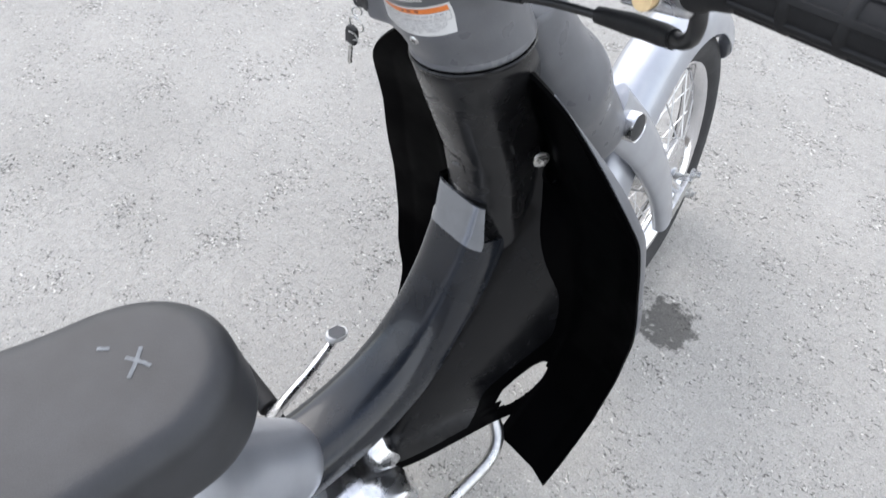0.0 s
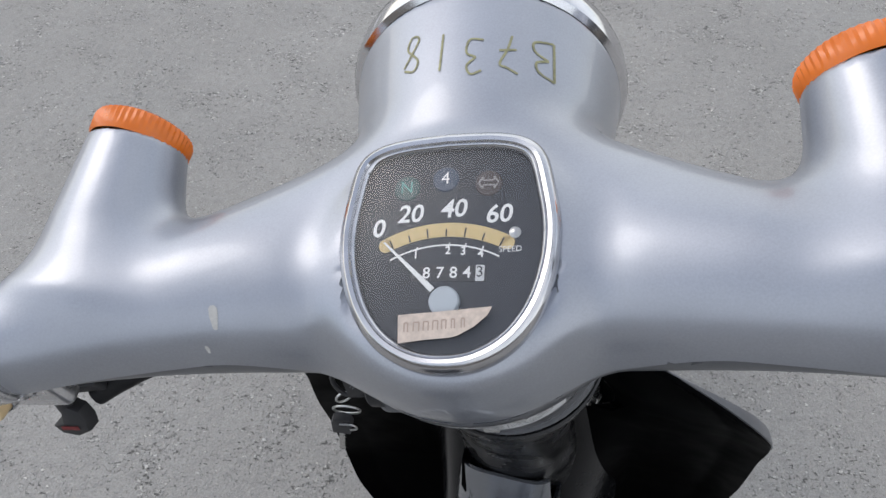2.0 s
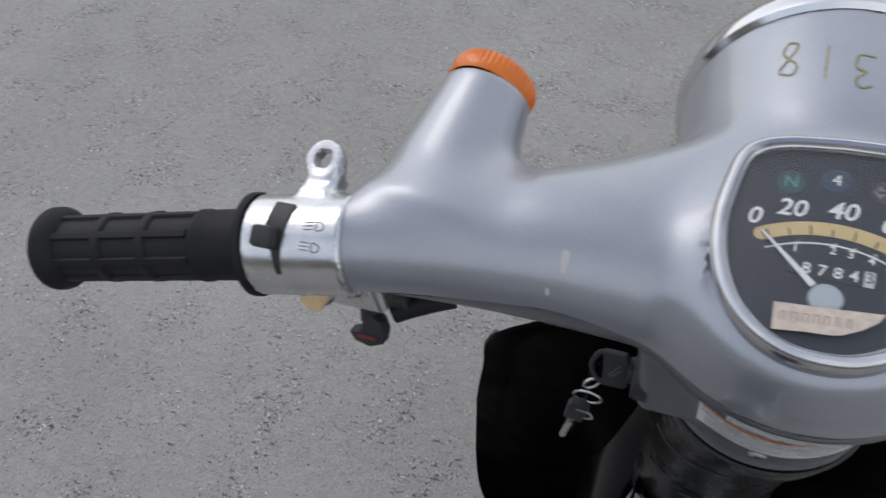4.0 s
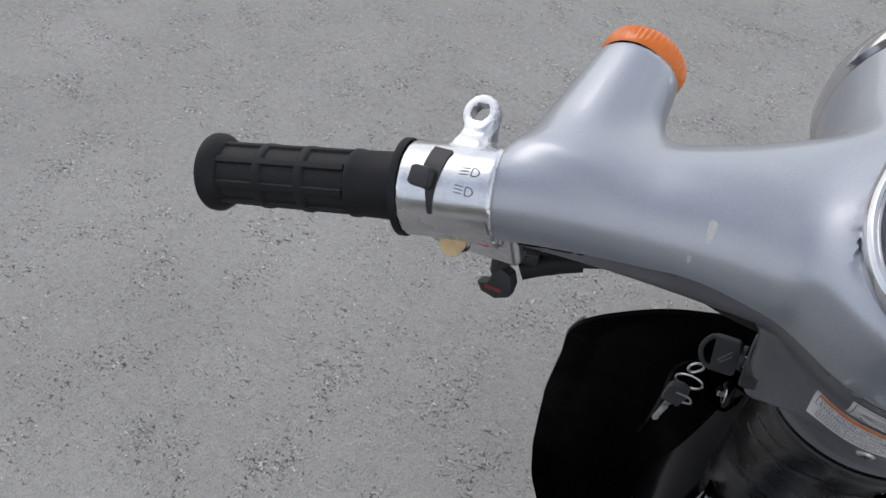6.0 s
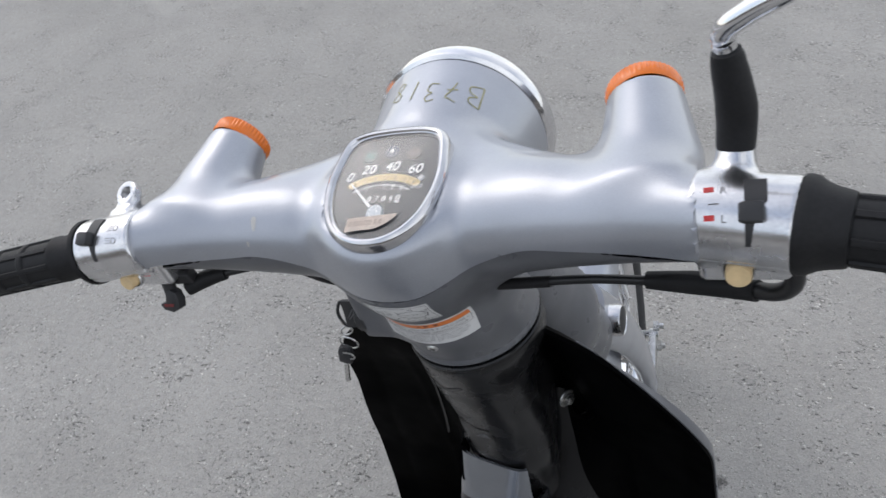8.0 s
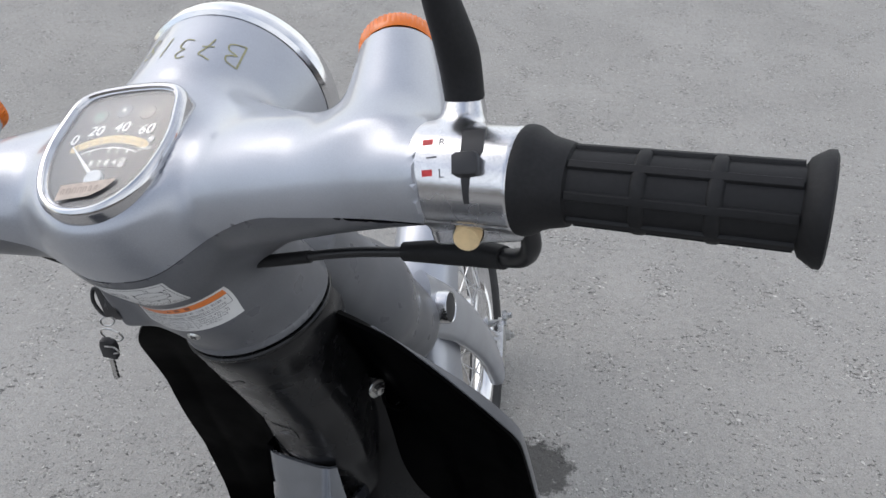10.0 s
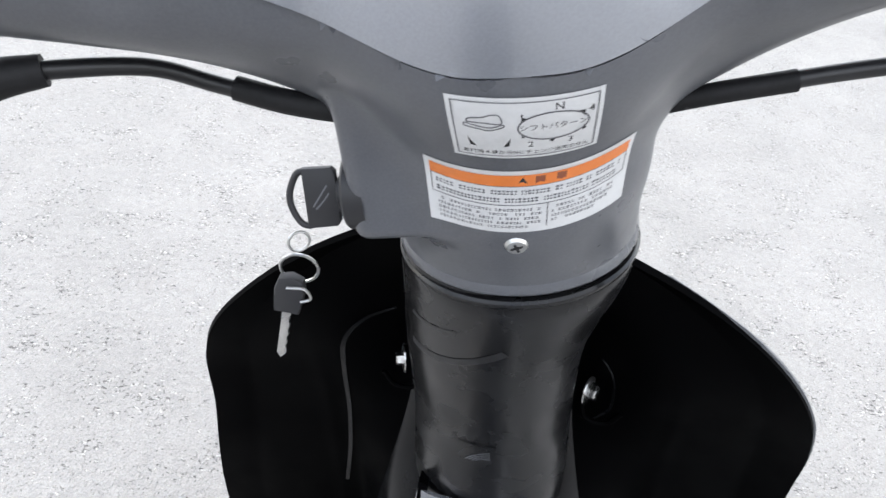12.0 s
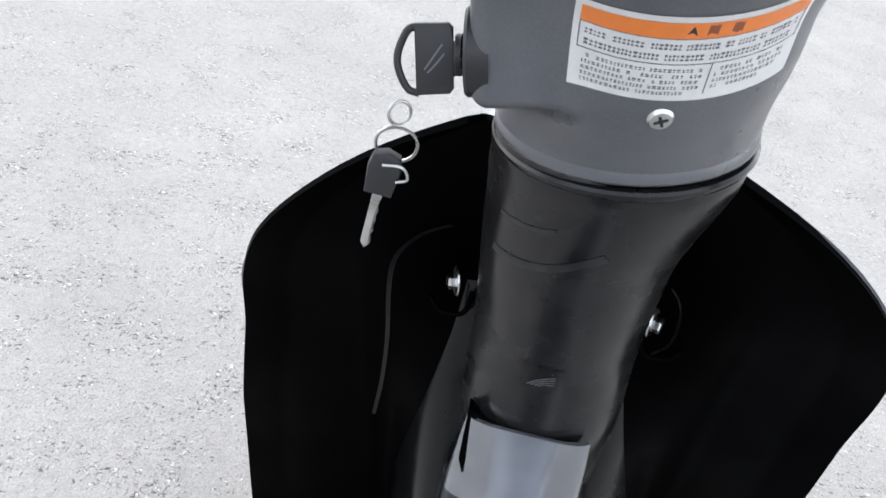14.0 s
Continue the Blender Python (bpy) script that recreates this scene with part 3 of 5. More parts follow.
def gauge_outline(scale_x=1.0, scale_y=1.0, shrink=0.0):
    half = [(x * 0.985, y) for x, y in [(0, 44.2), (18, 43.2), (29.5, 40), (35.8, 33.5), (38.8, 21), (40.6, 6), (39.0, -9), (33.6, -24), (24.5, -35.5), (12.5, -42.3)]]
    pts = [Vector((x, y, 0)) for x, y in half] + [Vector((0, -44.2, 0))] + [Vector((-x, y, 0)) for x, y in reversed(half[1:])]
    line = curve_points([*pts, pts[0]], 5)[:-1]
    out = []
    for i, q in enumerate(line):
        d = (line[(i + 1) % len(line)] - line[i - 1]).normalized()
        inward = Vector((d.y, -d.x, 0))
        out.append((q + inward * shrink + Vector((1.4, 0, 0))) * 0.001)
    return out


def rim_of(profile):
    """A moulding round the gauge's outline from (inward mm, height m)."""
    rings = [gauge_outline(shrink=s) for s, _ in profile]
    verts = [(q.x, q.y, h) for (_, h), ring in zip(profile, rings) for q in ring]
    return verts, grid_faces(len(profile), len(rings[0]), close_cols=True)


def filled(ring, z):
    return [(q.x, q.y, z) for q in ring], [tuple(range(len(ring)))]


speedometer = part("speedometer", filled(gauge_outline(shrink=2.6), 0.0008), DIALMAT, scooter, "dark grey speedometer dial under clear glass", GAUGE, smooth=False)
part("bezel", rim_of([(-0.6, -0.009), (-0.6, 0.0010), (-0.1, 0.0028), (1.1, 0.0045), (2.5, 0.0052), (3.9, 0.0048), (4.6, 0.0036), (4.9, 0.0038), (5.4, 0.0035), (6.0, 0.0020)]), BEZEL, speedometer, "chrome bezel")
part("inner_bezel", rim_of([(5.8, 0.0024), (6.2, 0.0010), (6.4, 0.0007)]), INK, speedometer, "black inner ring")
lens_ring = gauge_outline(shrink=5.4)
dome = [(q.x * s, q.y * s, 0.0026 + 0.0016 * (1 - s * s)) for s in (1.0, 0.75, 0.5, 0.25) for q in lens_ring] + [(0, 0, 0.0042)]
n_ring = len(lens_ring)
lens_faces = grid_faces(4, n_ring, close_cols=True) + [(3 * n_ring + k, 3 * n_ring + (k + 1) % n_ring, 4 * n_ring) for k in range(n_ring)]
cover_glass = part("cover_glass", (dome, lens_faces), DIALGLASS, speedometer, "clear cover glass")
cover_glass.visible_shadow = False


def on_dial(px, py):
    """Place on the dial, in metres, of a point of the drawn layout (units of 0.1163 mm, y down)."""
    px, py = px + 0.09 * (py - 253), 253 + 1.09 * (py - 253)
    du, dv = (px - 457) / 8800, (457 - py) / 8800
    c, s = math.cos(radians(3)), math.sin(radians(3))
    return du * c + dv * s, -du * s + dv * c


def dial_text(name, text, px, py, size, mat, z=0.0011, turn=0.0, skew=0.0, bold=0.0):
    x, y = on_dial(px, py)
    v, f = lettering(text, size, bold=bold)
    v = [(a + skew * b, b, c) for a, b, c in v]
    part(name, moved((v, f), pose(x, y, z, 0, 0, turn)), mat, speedometer, smooth=False)


for text, px, py in (("0", 228, 383), ("20", 335, 337), ("40", 478, 321), ("60", 622, 338)):
    dial_text("numeral", text, px, py, 0.0096, WHITE, skew=0.16, bold=0.00016)
for text, px, py in (("1", 352, 462), ("2", 456, 448), ("3", 505, 450), ("4", 560, 457)):
    dial_text("gear_numeral", text, px, py, 0.0042, WHITE, bold=0.00008)
dial_text("dial_lettering", "SPEED", 652, 443, 0.0030, WHITE)
DISCS = {"N": material("teal_window", (0.022, 0.065, 0.062), 0.3), "4": DISC, "\u21d4": material("brown_window", (0.060, 0.046, 0.042), 0.3)}
for text, px, py, mat in (("N", 320, 253, GREENINK), ("4", 450, 225, WHITE), ("\u21d4", 590, 240, DULLINK)):
    x, y = on_dial(px, py)
    part("indicator_window", lathe([(0, 0.0013), (0.0046, 0.0013), (0.0050, 0.0009)], (x, y, 0), segs=24), DISCS[text], speedometer, "dark round indicator window", smooth=False)
    if text == "\u21d4":
        arrow = [(-1, 0), (-0.55, 0.55), (-0.55, 0.22), (0.55, 0.22), (0.55, 0.55), (1, 0), (0.55, -0.55), (0.55, -0.22), (-0.55, -0.22), (-0.55, -0.55), (-1, 0)]
        pen = [strokes([[(x + 0.0037 * a[0], y + 0.0042 * a[1]), (x + 0.0037 * b[0], y + 0.0042 * b[1])]], 0.00055) for a, b in zip(arrow, arrow[1:])]
        part("indicator_sign", moved(join(*pen), pose(0, 0, 0.0016)), DULLINK, speedometer, smooth=False)
    else:
        dial_text("indicator_sign", text, px, py, 0.0066, mat, z=0.0016)


def arc_points(cx, cy, r, a0, a1, n):
    return [(cx + r * math.cos(radians(a0 + (a1 - a0) * k / n)), cy + r * math.sin(radians(a0 + (a1 - a0) * k / n))) for k in range(n + 1)]


# cream arc, its marks, and the white line of gears
ax, ay = on_dial(430, 772)
arc_r = 0.0480
arc = strokes([arc_points(ax, ay, arc_r, 116.5, 61.5, 14)], 0.0053)
ends = [lathe([(0, 0), (0.00265, 0)], (ax + arc_r * math.cos(radians(a)), ay + arc_r * math.sin(radians(a)), 0), segs=16) for a in (116.5, 61.5)]
part("speed_band", moved(join(arc, *ends), pose(0, 0, 0.00105)), DIALCREAM, speedometer, "cream speed band", smooth=False)
for k in range(7):
    a = radians(114.0 - 8.4 * k)
    r0, r1 = arc_r - 0.0026, arc_r + (0.0010 if k % 2 == 0 else 0.0002)
    line = [(ax + r0 * math.cos(a), ay + r0 * math.sin(a)), (ax + r1 * math.cos(a), ay + r1 * math.sin(a))]
    part("speed_mark", moved(strokes([line], 0.00055), pose(0, 0, 0.00125)), INK, speedometer, smooth=False)
part("gear_line", moved(strokes([arc_points(ax, ay, arc_r - 0.0058, 117.5, 61.5, 14)], 0.0006), pose(0, 0, 0.0011)), WHITE, speedometer, smooth=False)
for px, py in ((354, 444), (459, 429), (511, 432), (566, 440)):
    x, y = on_dial(px, py)
    part("gear_mark", moved(strokes([[(x + 0.0004, y + 0.0007), (x - 0.0003, y - 0.0014)]], 0.0005), pose(0, 0, 0.0012)), WHITE, speedometer, smooth=False)
# distance counter
x, y = on_dial(458, 515)
part("counter_window", moved(slab(rounded_rect(0.0275, 0.0058, 0.0006), 0.0004), pose(x, y, 0.0008, 0, 0, -3)), INK, speedometer, "black counter window", smooth=False)
for k, ch in enumerate("18784"):
    dial_text("counter_digit", ch, 345 + 43 * k, 519 - 1.3 * k, 0.0058, WHITE if k else GREYINK, z=0.0014, turn=-2, bold=0.00008)
x, y = on_dial(557, 514)
part("counter_drum", moved(slab(rounded_rect(0.0031, 0.0058, 0.0004), 0.0006), pose(x, y, 0.0008, 0, 0, -3)), LABEL, speedometer, "white last counter drum", smooth=False)
dial_text("counter_digit", "3", 557, 512, 0.0056, INK, z=0.0017)
# needle and hub
hx, hy = on_dial(446, 600)
tx, ty = on_dial(250, 428)
d = Vector((tx - hx, ty - hy)).normalized()
s = Vector((-d.y, d.x))
tip, mid = Vector((tx, ty)), Vector((hx, hy)) + d * 0.006
outline = [tip + s * 0.0003, tip - s * 0.0003, mid - s * 0.0011, mid + s * 0.0011]
part("needle", moved(slab([tuple(p) for p in outline], 0.0004), pose(0, 0, 0.0022)), WHITE, speedometer, "white needle", smooth=False)
part("needle_hub", lathe([(0.0054, 0.0008), (0.0054, 0.0026), (0.0049, 0.0031), (0, 0.0032)], (hx, hy, 0), segs=28), material("pale_hub", (0.42, 0.46, 0.49), 0.35, stain=0.06, stain_size=0.003), speedometer, "pale grey needle hub")
sx, sy = on_dial(668, 393)
part("dial_screw", lathe([(0.0021, 0.0008), (0.0021, 0.0013), (0.0014, 0.0018), (0, 0.0019)], (sx, sy, 0), segs=18), STEEL, speedometer, "small steel screw")
# torn paper tape stuck on the glass
tape_line = [on_dial(q[0] + 12, q[1]) for q in ((296, 647), (330, 643), (420, 634), (585, 615), (570, 640), (530, 672), (480, 698), (455, 705), (380, 713), (297, 726))]
part("paper_tape", moved(slab(tape_line, 0.00012), pose(0, 0, 0.0044)), TAPE, speedometer, "torn beige paper tape", smooth=False)
for k, (px, w) in enumerate(((316, 12), (345, 18), (376, 16), (405, 16), (432, 14), (462, 10), (492, 10))):
    a, b = on_dial(px + 12, 694 - 3 * k), on_dial(px + 12 + w, 668 - 3 * k)
    part("faded_mark", moved(strokes([[(a[0], a[1]), (a[0], b[1])], [(b[0], a[1]), (b[0], b[1])], [(a[0], b[1]), (b[0], b[1])]], 0.0005), pose(0, 0, 0.00460)), TAPEPRINT, speedometer, smooth=False)

# ---- headlight ----
headlight = part("headlight", lathe([(0.0660, -0.002), (0.0690, -0.0005), (0.0702, 0.004), (0.0698, 0.011), (0.067, 0.017), (0.063, 0.021), (0.060, 0.022)], (0, 0.1775, 0.870), (0, 1, -0.02), 72), CHROME, scooter, "chrome headlight rim", BAR)
part("lens", lathe([(0.0605, 0.020), (0.056, 0.027), (0.042, 0.034), (0.02, 0.038), (0, 0.039)], (0, 0.1775, 0.870), (0, 1, -0.02), 48), GLASS, headlight, "clear headlight lens")
part("reflector", lathe([(0.060, 0.018), (0.05, 0.0), (0.03, -0.014), (0, -0.02)], (0, 0.1775, 0.870), (0, 1, -0.02), 40), CHROME, headlight, "bright reflector")


# ---- turn signals ----
def turn_signal(side):
    axis = Vector((side * -0.0115, 0.0690, 0.0150)).normalized()
    base = Vector((side * 0.1478, 0.1126, 0.9213))
    prof = [(0.0206, -0.002), (0.0217, -0.0005), (0.0220, 0.0066), (0.0212, 0.0086), (0.016, 0.0112), (0, 0.0124)]
    segs = 96
    m = Matrix.Translation(base) @ axis_frame(axis)
    verts = []
    for i, (r, h) in enumerate(prof):
        for k in range(segs):
            rr = r * (1 - (0.030 if k % 2 and 1 <= i <= 3 else 0))
            verts.append(tuple(m @ Vector((rr * math.cos(2 * math.pi * k / segs), rr * math.sin(2 * math.pi * k / segs), h))))
    part("turn_signal_lens", (verts, grid_faces(len(prof), segs, close_cols=True)), AMBER, scooter, "ribbed amber turn signal lens", BAR)


turn_signal(-1)
turn_signal(1)
# ---- switch housings and grips ----
IN, OUT, END = Vector((0.1750, 0.0195, 0.9075)), Vector((0.2190, 0.0105, 0.9068)), Vector((0.3250, -0.0155, 0.9050))


def sided(v, side):
    """A place on the bar's left or right half; the right housing sits a little further out and forward."""
    return Vector((v[0] * side + (0.003 if side > 0 else 0), v[1] + (0.004 if side > 0 else 0), v[2]))


def grip(side):
    a, b = sided(OUT, side), sided(END, side)
    h = (b - a).length
    prof = [(0.0225, 0.0), (0.0232, 0.001), (0.0232, 0.0035), (0.0163, 0.0055), (0.0160, 0.025), (0.0166, 0.026), (0.0166, 0.029), (0.0150, 0.030), (0.0150, h - 0.010), (0.0168, h - 0.009), (0.0200, h - 0.004), (0.0200, h - 0.001), (0.0182, h), (0, h)] if side < 0 else \
           [(0.0225, 0.0), (0.0228, 0.002), (0.0222, 0.005), (0.0196, 0.009), (0.0182, 0.013), (0.0172, 0.018), (0.0166, 0.020), (0.0150, 0.021), (0.0150, h - 0.009), (0.0172, h - 0.008), (0.0205, h - 0.003), (0.0205, h - 0.0008), (0.0188, h), (0, h)]
    g = part("grip", lathe(prof, a, b - a, 48), RUBBER, scooter, "black rubber grip with sunk oblong pads", BAR)
    m = Matrix.Translation(a) @ axis_frame(b - a)
    start, count = (0.030, 3) if side < 0 else (0.021, 3)
    stop = h - 0.0095
    # raised ribs along the grip, between the sunk pads
    for ring in range(8):
        mid = 2 * math.pi * (ring + 0.5) / 8
        verts = []
        for r, half in ((0.0148, 0.125), (0.0161, 0.105), (0.0164, 0.085)):
            for t in (start, stop):
                for q in range(5):
                    ang = mid + (q / 2 - 1) * half
                    verts.append(tuple(m @ Vector((r * math.cos(ang), r * math.sin(ang), t))))
        faces = [tuple(20 + i for i in f) for f in grid_faces(2, 5)]
        for lo in (0, 10):
            faces += [(lo, lo + 5, lo + 15, lo + 10), (lo + 4, lo + 9, lo + 19, lo + 14)]
        part("grip_rib", (verts, faces), RUBBER, g)
    for k in range(1, count):
        t = start + k * (stop - start) / count
        part("grip_ring", lathe([(0.0148, t - 0.0030), (0.0161, t - 0.0022), (0.0164, t - 0.0014), (0.0164, t + 0.0014), (0.0161, t + 0.0022), (0.0148, t + 0.0030)], a, b - a, 48), RUBBER, g)
    return g


def switch_housing(side):
    a, b = sided(IN, side), sided(OUT, side)
    h = (b - a).length
    m = place_matrix(a, b - a, (0, 1, 0)) if side > 0 else place_matrix(a, b - a, (0, 1, 0))
    up = 1 if side > 0 else -1

    def field(p):
        d = stub_field(p, tuple(a), tuple(b), 0.0222, 0.0222, 0.0015)
        c = (a + b) / 2
        low = box_field(p, (c.x - 0.001 if side > 0 else c.x + 0.009, c.y + (0.0 if side > 0 else 0.004), c.z - (0.0175 if side > 0 else 0.019)), (0.0205 if side > 0 else 0.0245, 0.013, 0.0105 if side > 0 else 0.0115), 0.004)
        d = blended(d, low, 0.003)
        if side > 0:
            lug = stub_field(p, (0.1945, 0.024, 0.910), (0.1965, 0.0435, 0.931), 0.0135, 0.0080, 0.002)
            ear = stub_field(p, (0.1965, 0.0410, 0.9235), (0.1965, 0.0435, 0.9325), 0.0086, 0.0086, 0.001)
            d = blended(d, np.minimum(lug, ear), 0.005)
        else:
            hub, way = np.array((-0.1965, 0.0435, 0.9310)), np.array((0, -0.50, 0.866))
            ear = stub_field(p, tuple(hub - way * 0.0032), tuple(hub + way * 0.0032), 0.0088, 0.0088, 0.0008)
            neck = box_field(p, (-0.1955, 0.034, 0.9235), (0.0078, 0.009, 0.0055), 0.003)
            d = blended(d, blended(ear, neck, 0.004), 0.004)
            d = np.maximum(d, -cone_field(p, tuple(hub - way * 0.012), tuple(hub + way * 0.012), 0.0044, 0.0044))
        # fine joint between the halves
        joint = np.abs(p[..., 2] - c.z + 0.0095 + (p[..., 1] - c.y) * 0.0) - 0.0004
        return np.maximum(d, -np.maximum(joint, -d - 0.0012))

    lo = (min(a.x, b.x) - 0.004, -0.028, 0.868)
    hi = (max(a.x, b.x) + (0.004 if side > 0 else 0.016), 0.064, 0.942)
    data = body(field, lo, hi, 0.0012)
    house = part("switch_housing", data, ALLOY, scooter, "polished aluminium switch housing with signs and buttons", BAR)
    return house, tree_of(data), (a + b) / 2


def on_cylinder(c, along, deg, r):
    """Place and outward direction on a housing: along the bar and turned from straight up towards the rider."""
    a = radians(deg)
    out = Vector((0, -math.sin(a), math.cos(a)))
    return Vector((c.x + along, c.y, c.z)) + out * r, out


def housing_parts(side):
    house, tree, c = switch_housing(side)
    # rocker: slotted plate with a knob
    tilt = 36 if side < 0 else 42
    pos, out = on_cylinder(c, side * 0.0045, tilt, 0.0215)
    m = place_matrix(pos, (1, 0, 0), out.cross(Vector((1, 0, 0))))
    verts = []
    for q in range(13):
        ang = tilt + (q / 12 - 0.5) * 80
        for e, r in ((-0.0046, 0.0225), (0.0046, 0.0225)):
            pp, _ = on_cylinder(c, side * 0.0045 + e, ang, r + 0.0006)
            verts.append(tuple(pp))
        for e, r in ((-0.0046, 0.0205), (0.0046, 0.0205)):
            pp, _ = on_cylinder(c, side * 0.0045 + e, ang, r)
            verts.append(tuple(pp))
    faces = []
    for q in range(12):
        k = 4 * q
        faces += [(k, k + 1, k + 5, k + 4), (k, k + 4, k + 6, k + 2), (k + 1, k + 3, k + 7, k + 5)]
    faces += [(0, 1, 3, 2), (48, 49, 51, 50)]
    rocker = part("rocker_switch", (verts, faces), INK, house, "black rocker switch", m=None)
    pos, out = on_cylinder(c, side * 0.0045 - 0.001, tilt + 2, 0.0222)
    knob = [(-0.0060, -0.0036), (-0.0042, -0.0046), (0.0034, -0.0046), (0.0042, -0.0036), (0.0042, 0.0036), (0.0034, 0.0046), (-0.0042, 0.0046), (-0.0060, 0.0036)]
    m = place_matrix(pos, (1, 0, 0), Vector((0, out.z, -out.y)))
    part("switch_knob", moved(slab(knob, 0.0062, 0.0012), m), INK, house, "black switch knob")
    # round cream button on the rear face
    base = Vector((0.1965, 0.0072, 0.8880) if side > 0 else (-0.1955, 0.0072, 0.8850))
    part("button_collar", lathe([(0.0074, -0.002), (0.0074, 0.0015), (0.0066, 0.0026)], base, (0, -1, 0.22), 28), ALLOY, house, "aluminium button collar")
    part("horn_button" if side < 0 else "starter_button", lathe([(0.0058, 0.000), (0.0058, 0.0078), (0.0053, 0.0086), (0.0035, 0.0082), (0, 0.0080)], base, (0, -1, 0.22), 28), CREAM, house, "round cream plastic button")

    def sign(piece, along, deg, mat, name="sign", lift=0.0002, label=""):
        pos, out = on_cylinder(c, along, deg, 0.0225)
        m = place_matrix(pos, (1, 0, 0), Vector((0, out.z, -out.y)))
        part(name, laid_on(piece, tree, m, lift), mat, house, label, smooth=False)

    if side > 0:
        for text, deg in (("R", 14), ("L", 50)):
            sign(lettering(text, 0.0050), -0.0085, deg, GREYINK, "engraved_letter")
            sign(flat_rect(-0.0022, -0.0013, 0.0022, 0.0013, 4, 2), -0.0145, deg - 2, RED, "red_mark", label="worn red paint mark")
        sign(flat_rect(-0.0022, -0.0003, 0.0022, 0.0003, 3, 1), -0.0125, 31, GREYINK, "engraved_line")
    else:
        for deg, slope in ((16, 0.0012), (40, 0.0)):
            beam = strokes([[(0.0012, -0.0022), (0.0036, -0.0022), (0.0052, -0.0008), (0.0052, 0.0008), (0.0036, 0.0022), (0.0012, 0.0022), (0.0012, -0.0022)]], 0.0006)
            lines = strokes([[(-0.0055, y - slope), (-0.0004, y)] for y in (-0.0020, 0.0, 0.0020)], 0.0005)
            sign(moved(join(beam, lines), Matrix.Scale(0.78, 4)), 0.0125, deg, GREYINK, "beam_sign")
        red = moved(flat_rect(-0.0035, -0.0010, 0.0035, 0.0010, 3, 1), place_matrix((-0.1815, 0.0057, 0.8880), (1, 0, 0), (0, 0.2, 1)))
        part("red_mark", red, RED, house, "worn red paint mark", smooth=False)
    return house


for side in (-1, 1):
    grip(side)
left_house = housing_parts(-1)
right_house = housing_parts(1)

# choke lever under the left housing, with its cable
choke = part("choke_lever", join(moved(slab([(0, 0.006), (0.004, 0.009), (0.009, 0.006), (0.0105, 0.0), (0.009, -0.0065), (0.002, -0.0095), (-0.006, -0.0075), (-0.0085, -0.003), (-0.003, -0.0015)], 0.007, 0.0018), place_matrix((-0.1785, 0.0115, 0.8610), (1, 0, 0), (0, 0.35, 0.94))),
                                 rod((-0.1775, 0.011, 0.865), (-0.175, 0.015, 0.884), 0.0045)), INK, scooter, "black choke lever with faded red print", BAR)
part("faded_mark", moved(flat_rect(-0.004, -0.0011, 0.005, 0.0011, 3, 1), place_matrix((-0.1780, 0.0034, 0.8605), (1, 0, 0), (0, 0.35, 0.94))), material("faded_red_print", (0.16, 0.022, 0.022), 0.6, stain=0.4, stain_size=0.002), choke, "faded red print", smooth=False)
part("choke_bracket", moved(slab(rounded_rect(0.016, 0.010, 0.002), 0.012, 0.001), place_matrix((-0.1690, 0.022, 0.870), (1, 0.2, -0.2), (0, 1, 0.3))), INK, scooter, "black choke cable bracket", BAR)
part("choke_cable_boot", tube([(-0.170, 0.019, 0.8620), (-0.157, 0.027, 0.8645), (-0.143, 0.0330, 0.8645)], [0.0054, 0.0064, 0.0050], 14), RUBBER, scooter, "black rubber cable boot", BAR)
part("choke_cable", tube([(-0.152, 0.0295, 0.8645), (-0.140, 0.0345, 0.8640), (-0.118, 0.048, 0.858), (-0.0994, 0.0545, 0.848), (-0.075, 0.052, 0.841), (-0.045, 0.052, 0.834)], 0.0030, 12), CABLE, scooter, "black cable", BAR)
part("cable_sleeve", tube([(-0.094, 0.0545, 0.8465), (-0.075, 0.052, 0.841), (-0.045, 0.052, 0.834)], 0.0044, 12), RUBBER, scooter, "black cable sleeve", BAR)
# throttle cable of the right grip
part("throttle_elbow", tube([(0.219, 0.016, 0.888), (0.2200, 0.014, 0.872), (0.2125, 0.021, 0.8585), (0.197, 0.031, 0.8520)], 0.0046, 14), CABLE, scooter, "black bent throttle guide", BAR)
part("throttle_adjuster", tube([(0.204, 0.026, 0.8545), (0.194, 0.032, 0.8515), (0.172, 0.039, 0.8480), (0.147, 0.0448, 0.8445)], [0.0058, 0.0066, 0.0066, 0.0052], 14), RUBBER, scooter, "black rubber adjuster sleeve", BAR)
part("throttle_cable", tube([(0.150, 0.044, 0.8447), (0.115, 0.0485, 0.8420), (0.082, 0.0505, 0.838), (0.055, 0.053, 0.8325), (0.035, 0.060, 0.828)], 0.0029, 12), CABLE, scooter, "black throttle cable", BAR)
part("cable_sleeve", tube([(0.088, 0.050, 0.8386), (0.064, 0.052, 0.835), (0.040, 0.057, 0.829)], 0.0037, 12), RUBBER, scooter, "black cable sleeve", BAR)
# brake lever and its perch
part("brake_lever", tube([(0.196, 0.050, 0.891), (0.222, 0.060, 0.878), (0.262, 0.070, 0.866), (0.300, 0.078, 0.855), (0.3220, 0.0835, 0.8505)], [0.0060, 0.0048, 0.0032, 0.0027, 0.0042], 12), ALLOY, scooter, "polished aluminium brake lever", BAR)
part("lever_perch", tube([(0.192, 0.030, 0.898), (0.196, 0.046, 0.894), (0.200, 0.056, 0.890)], [0.009, 0.0085, 0.007], 12), ALLOY, scooter, "aluminium lever perch", BAR)
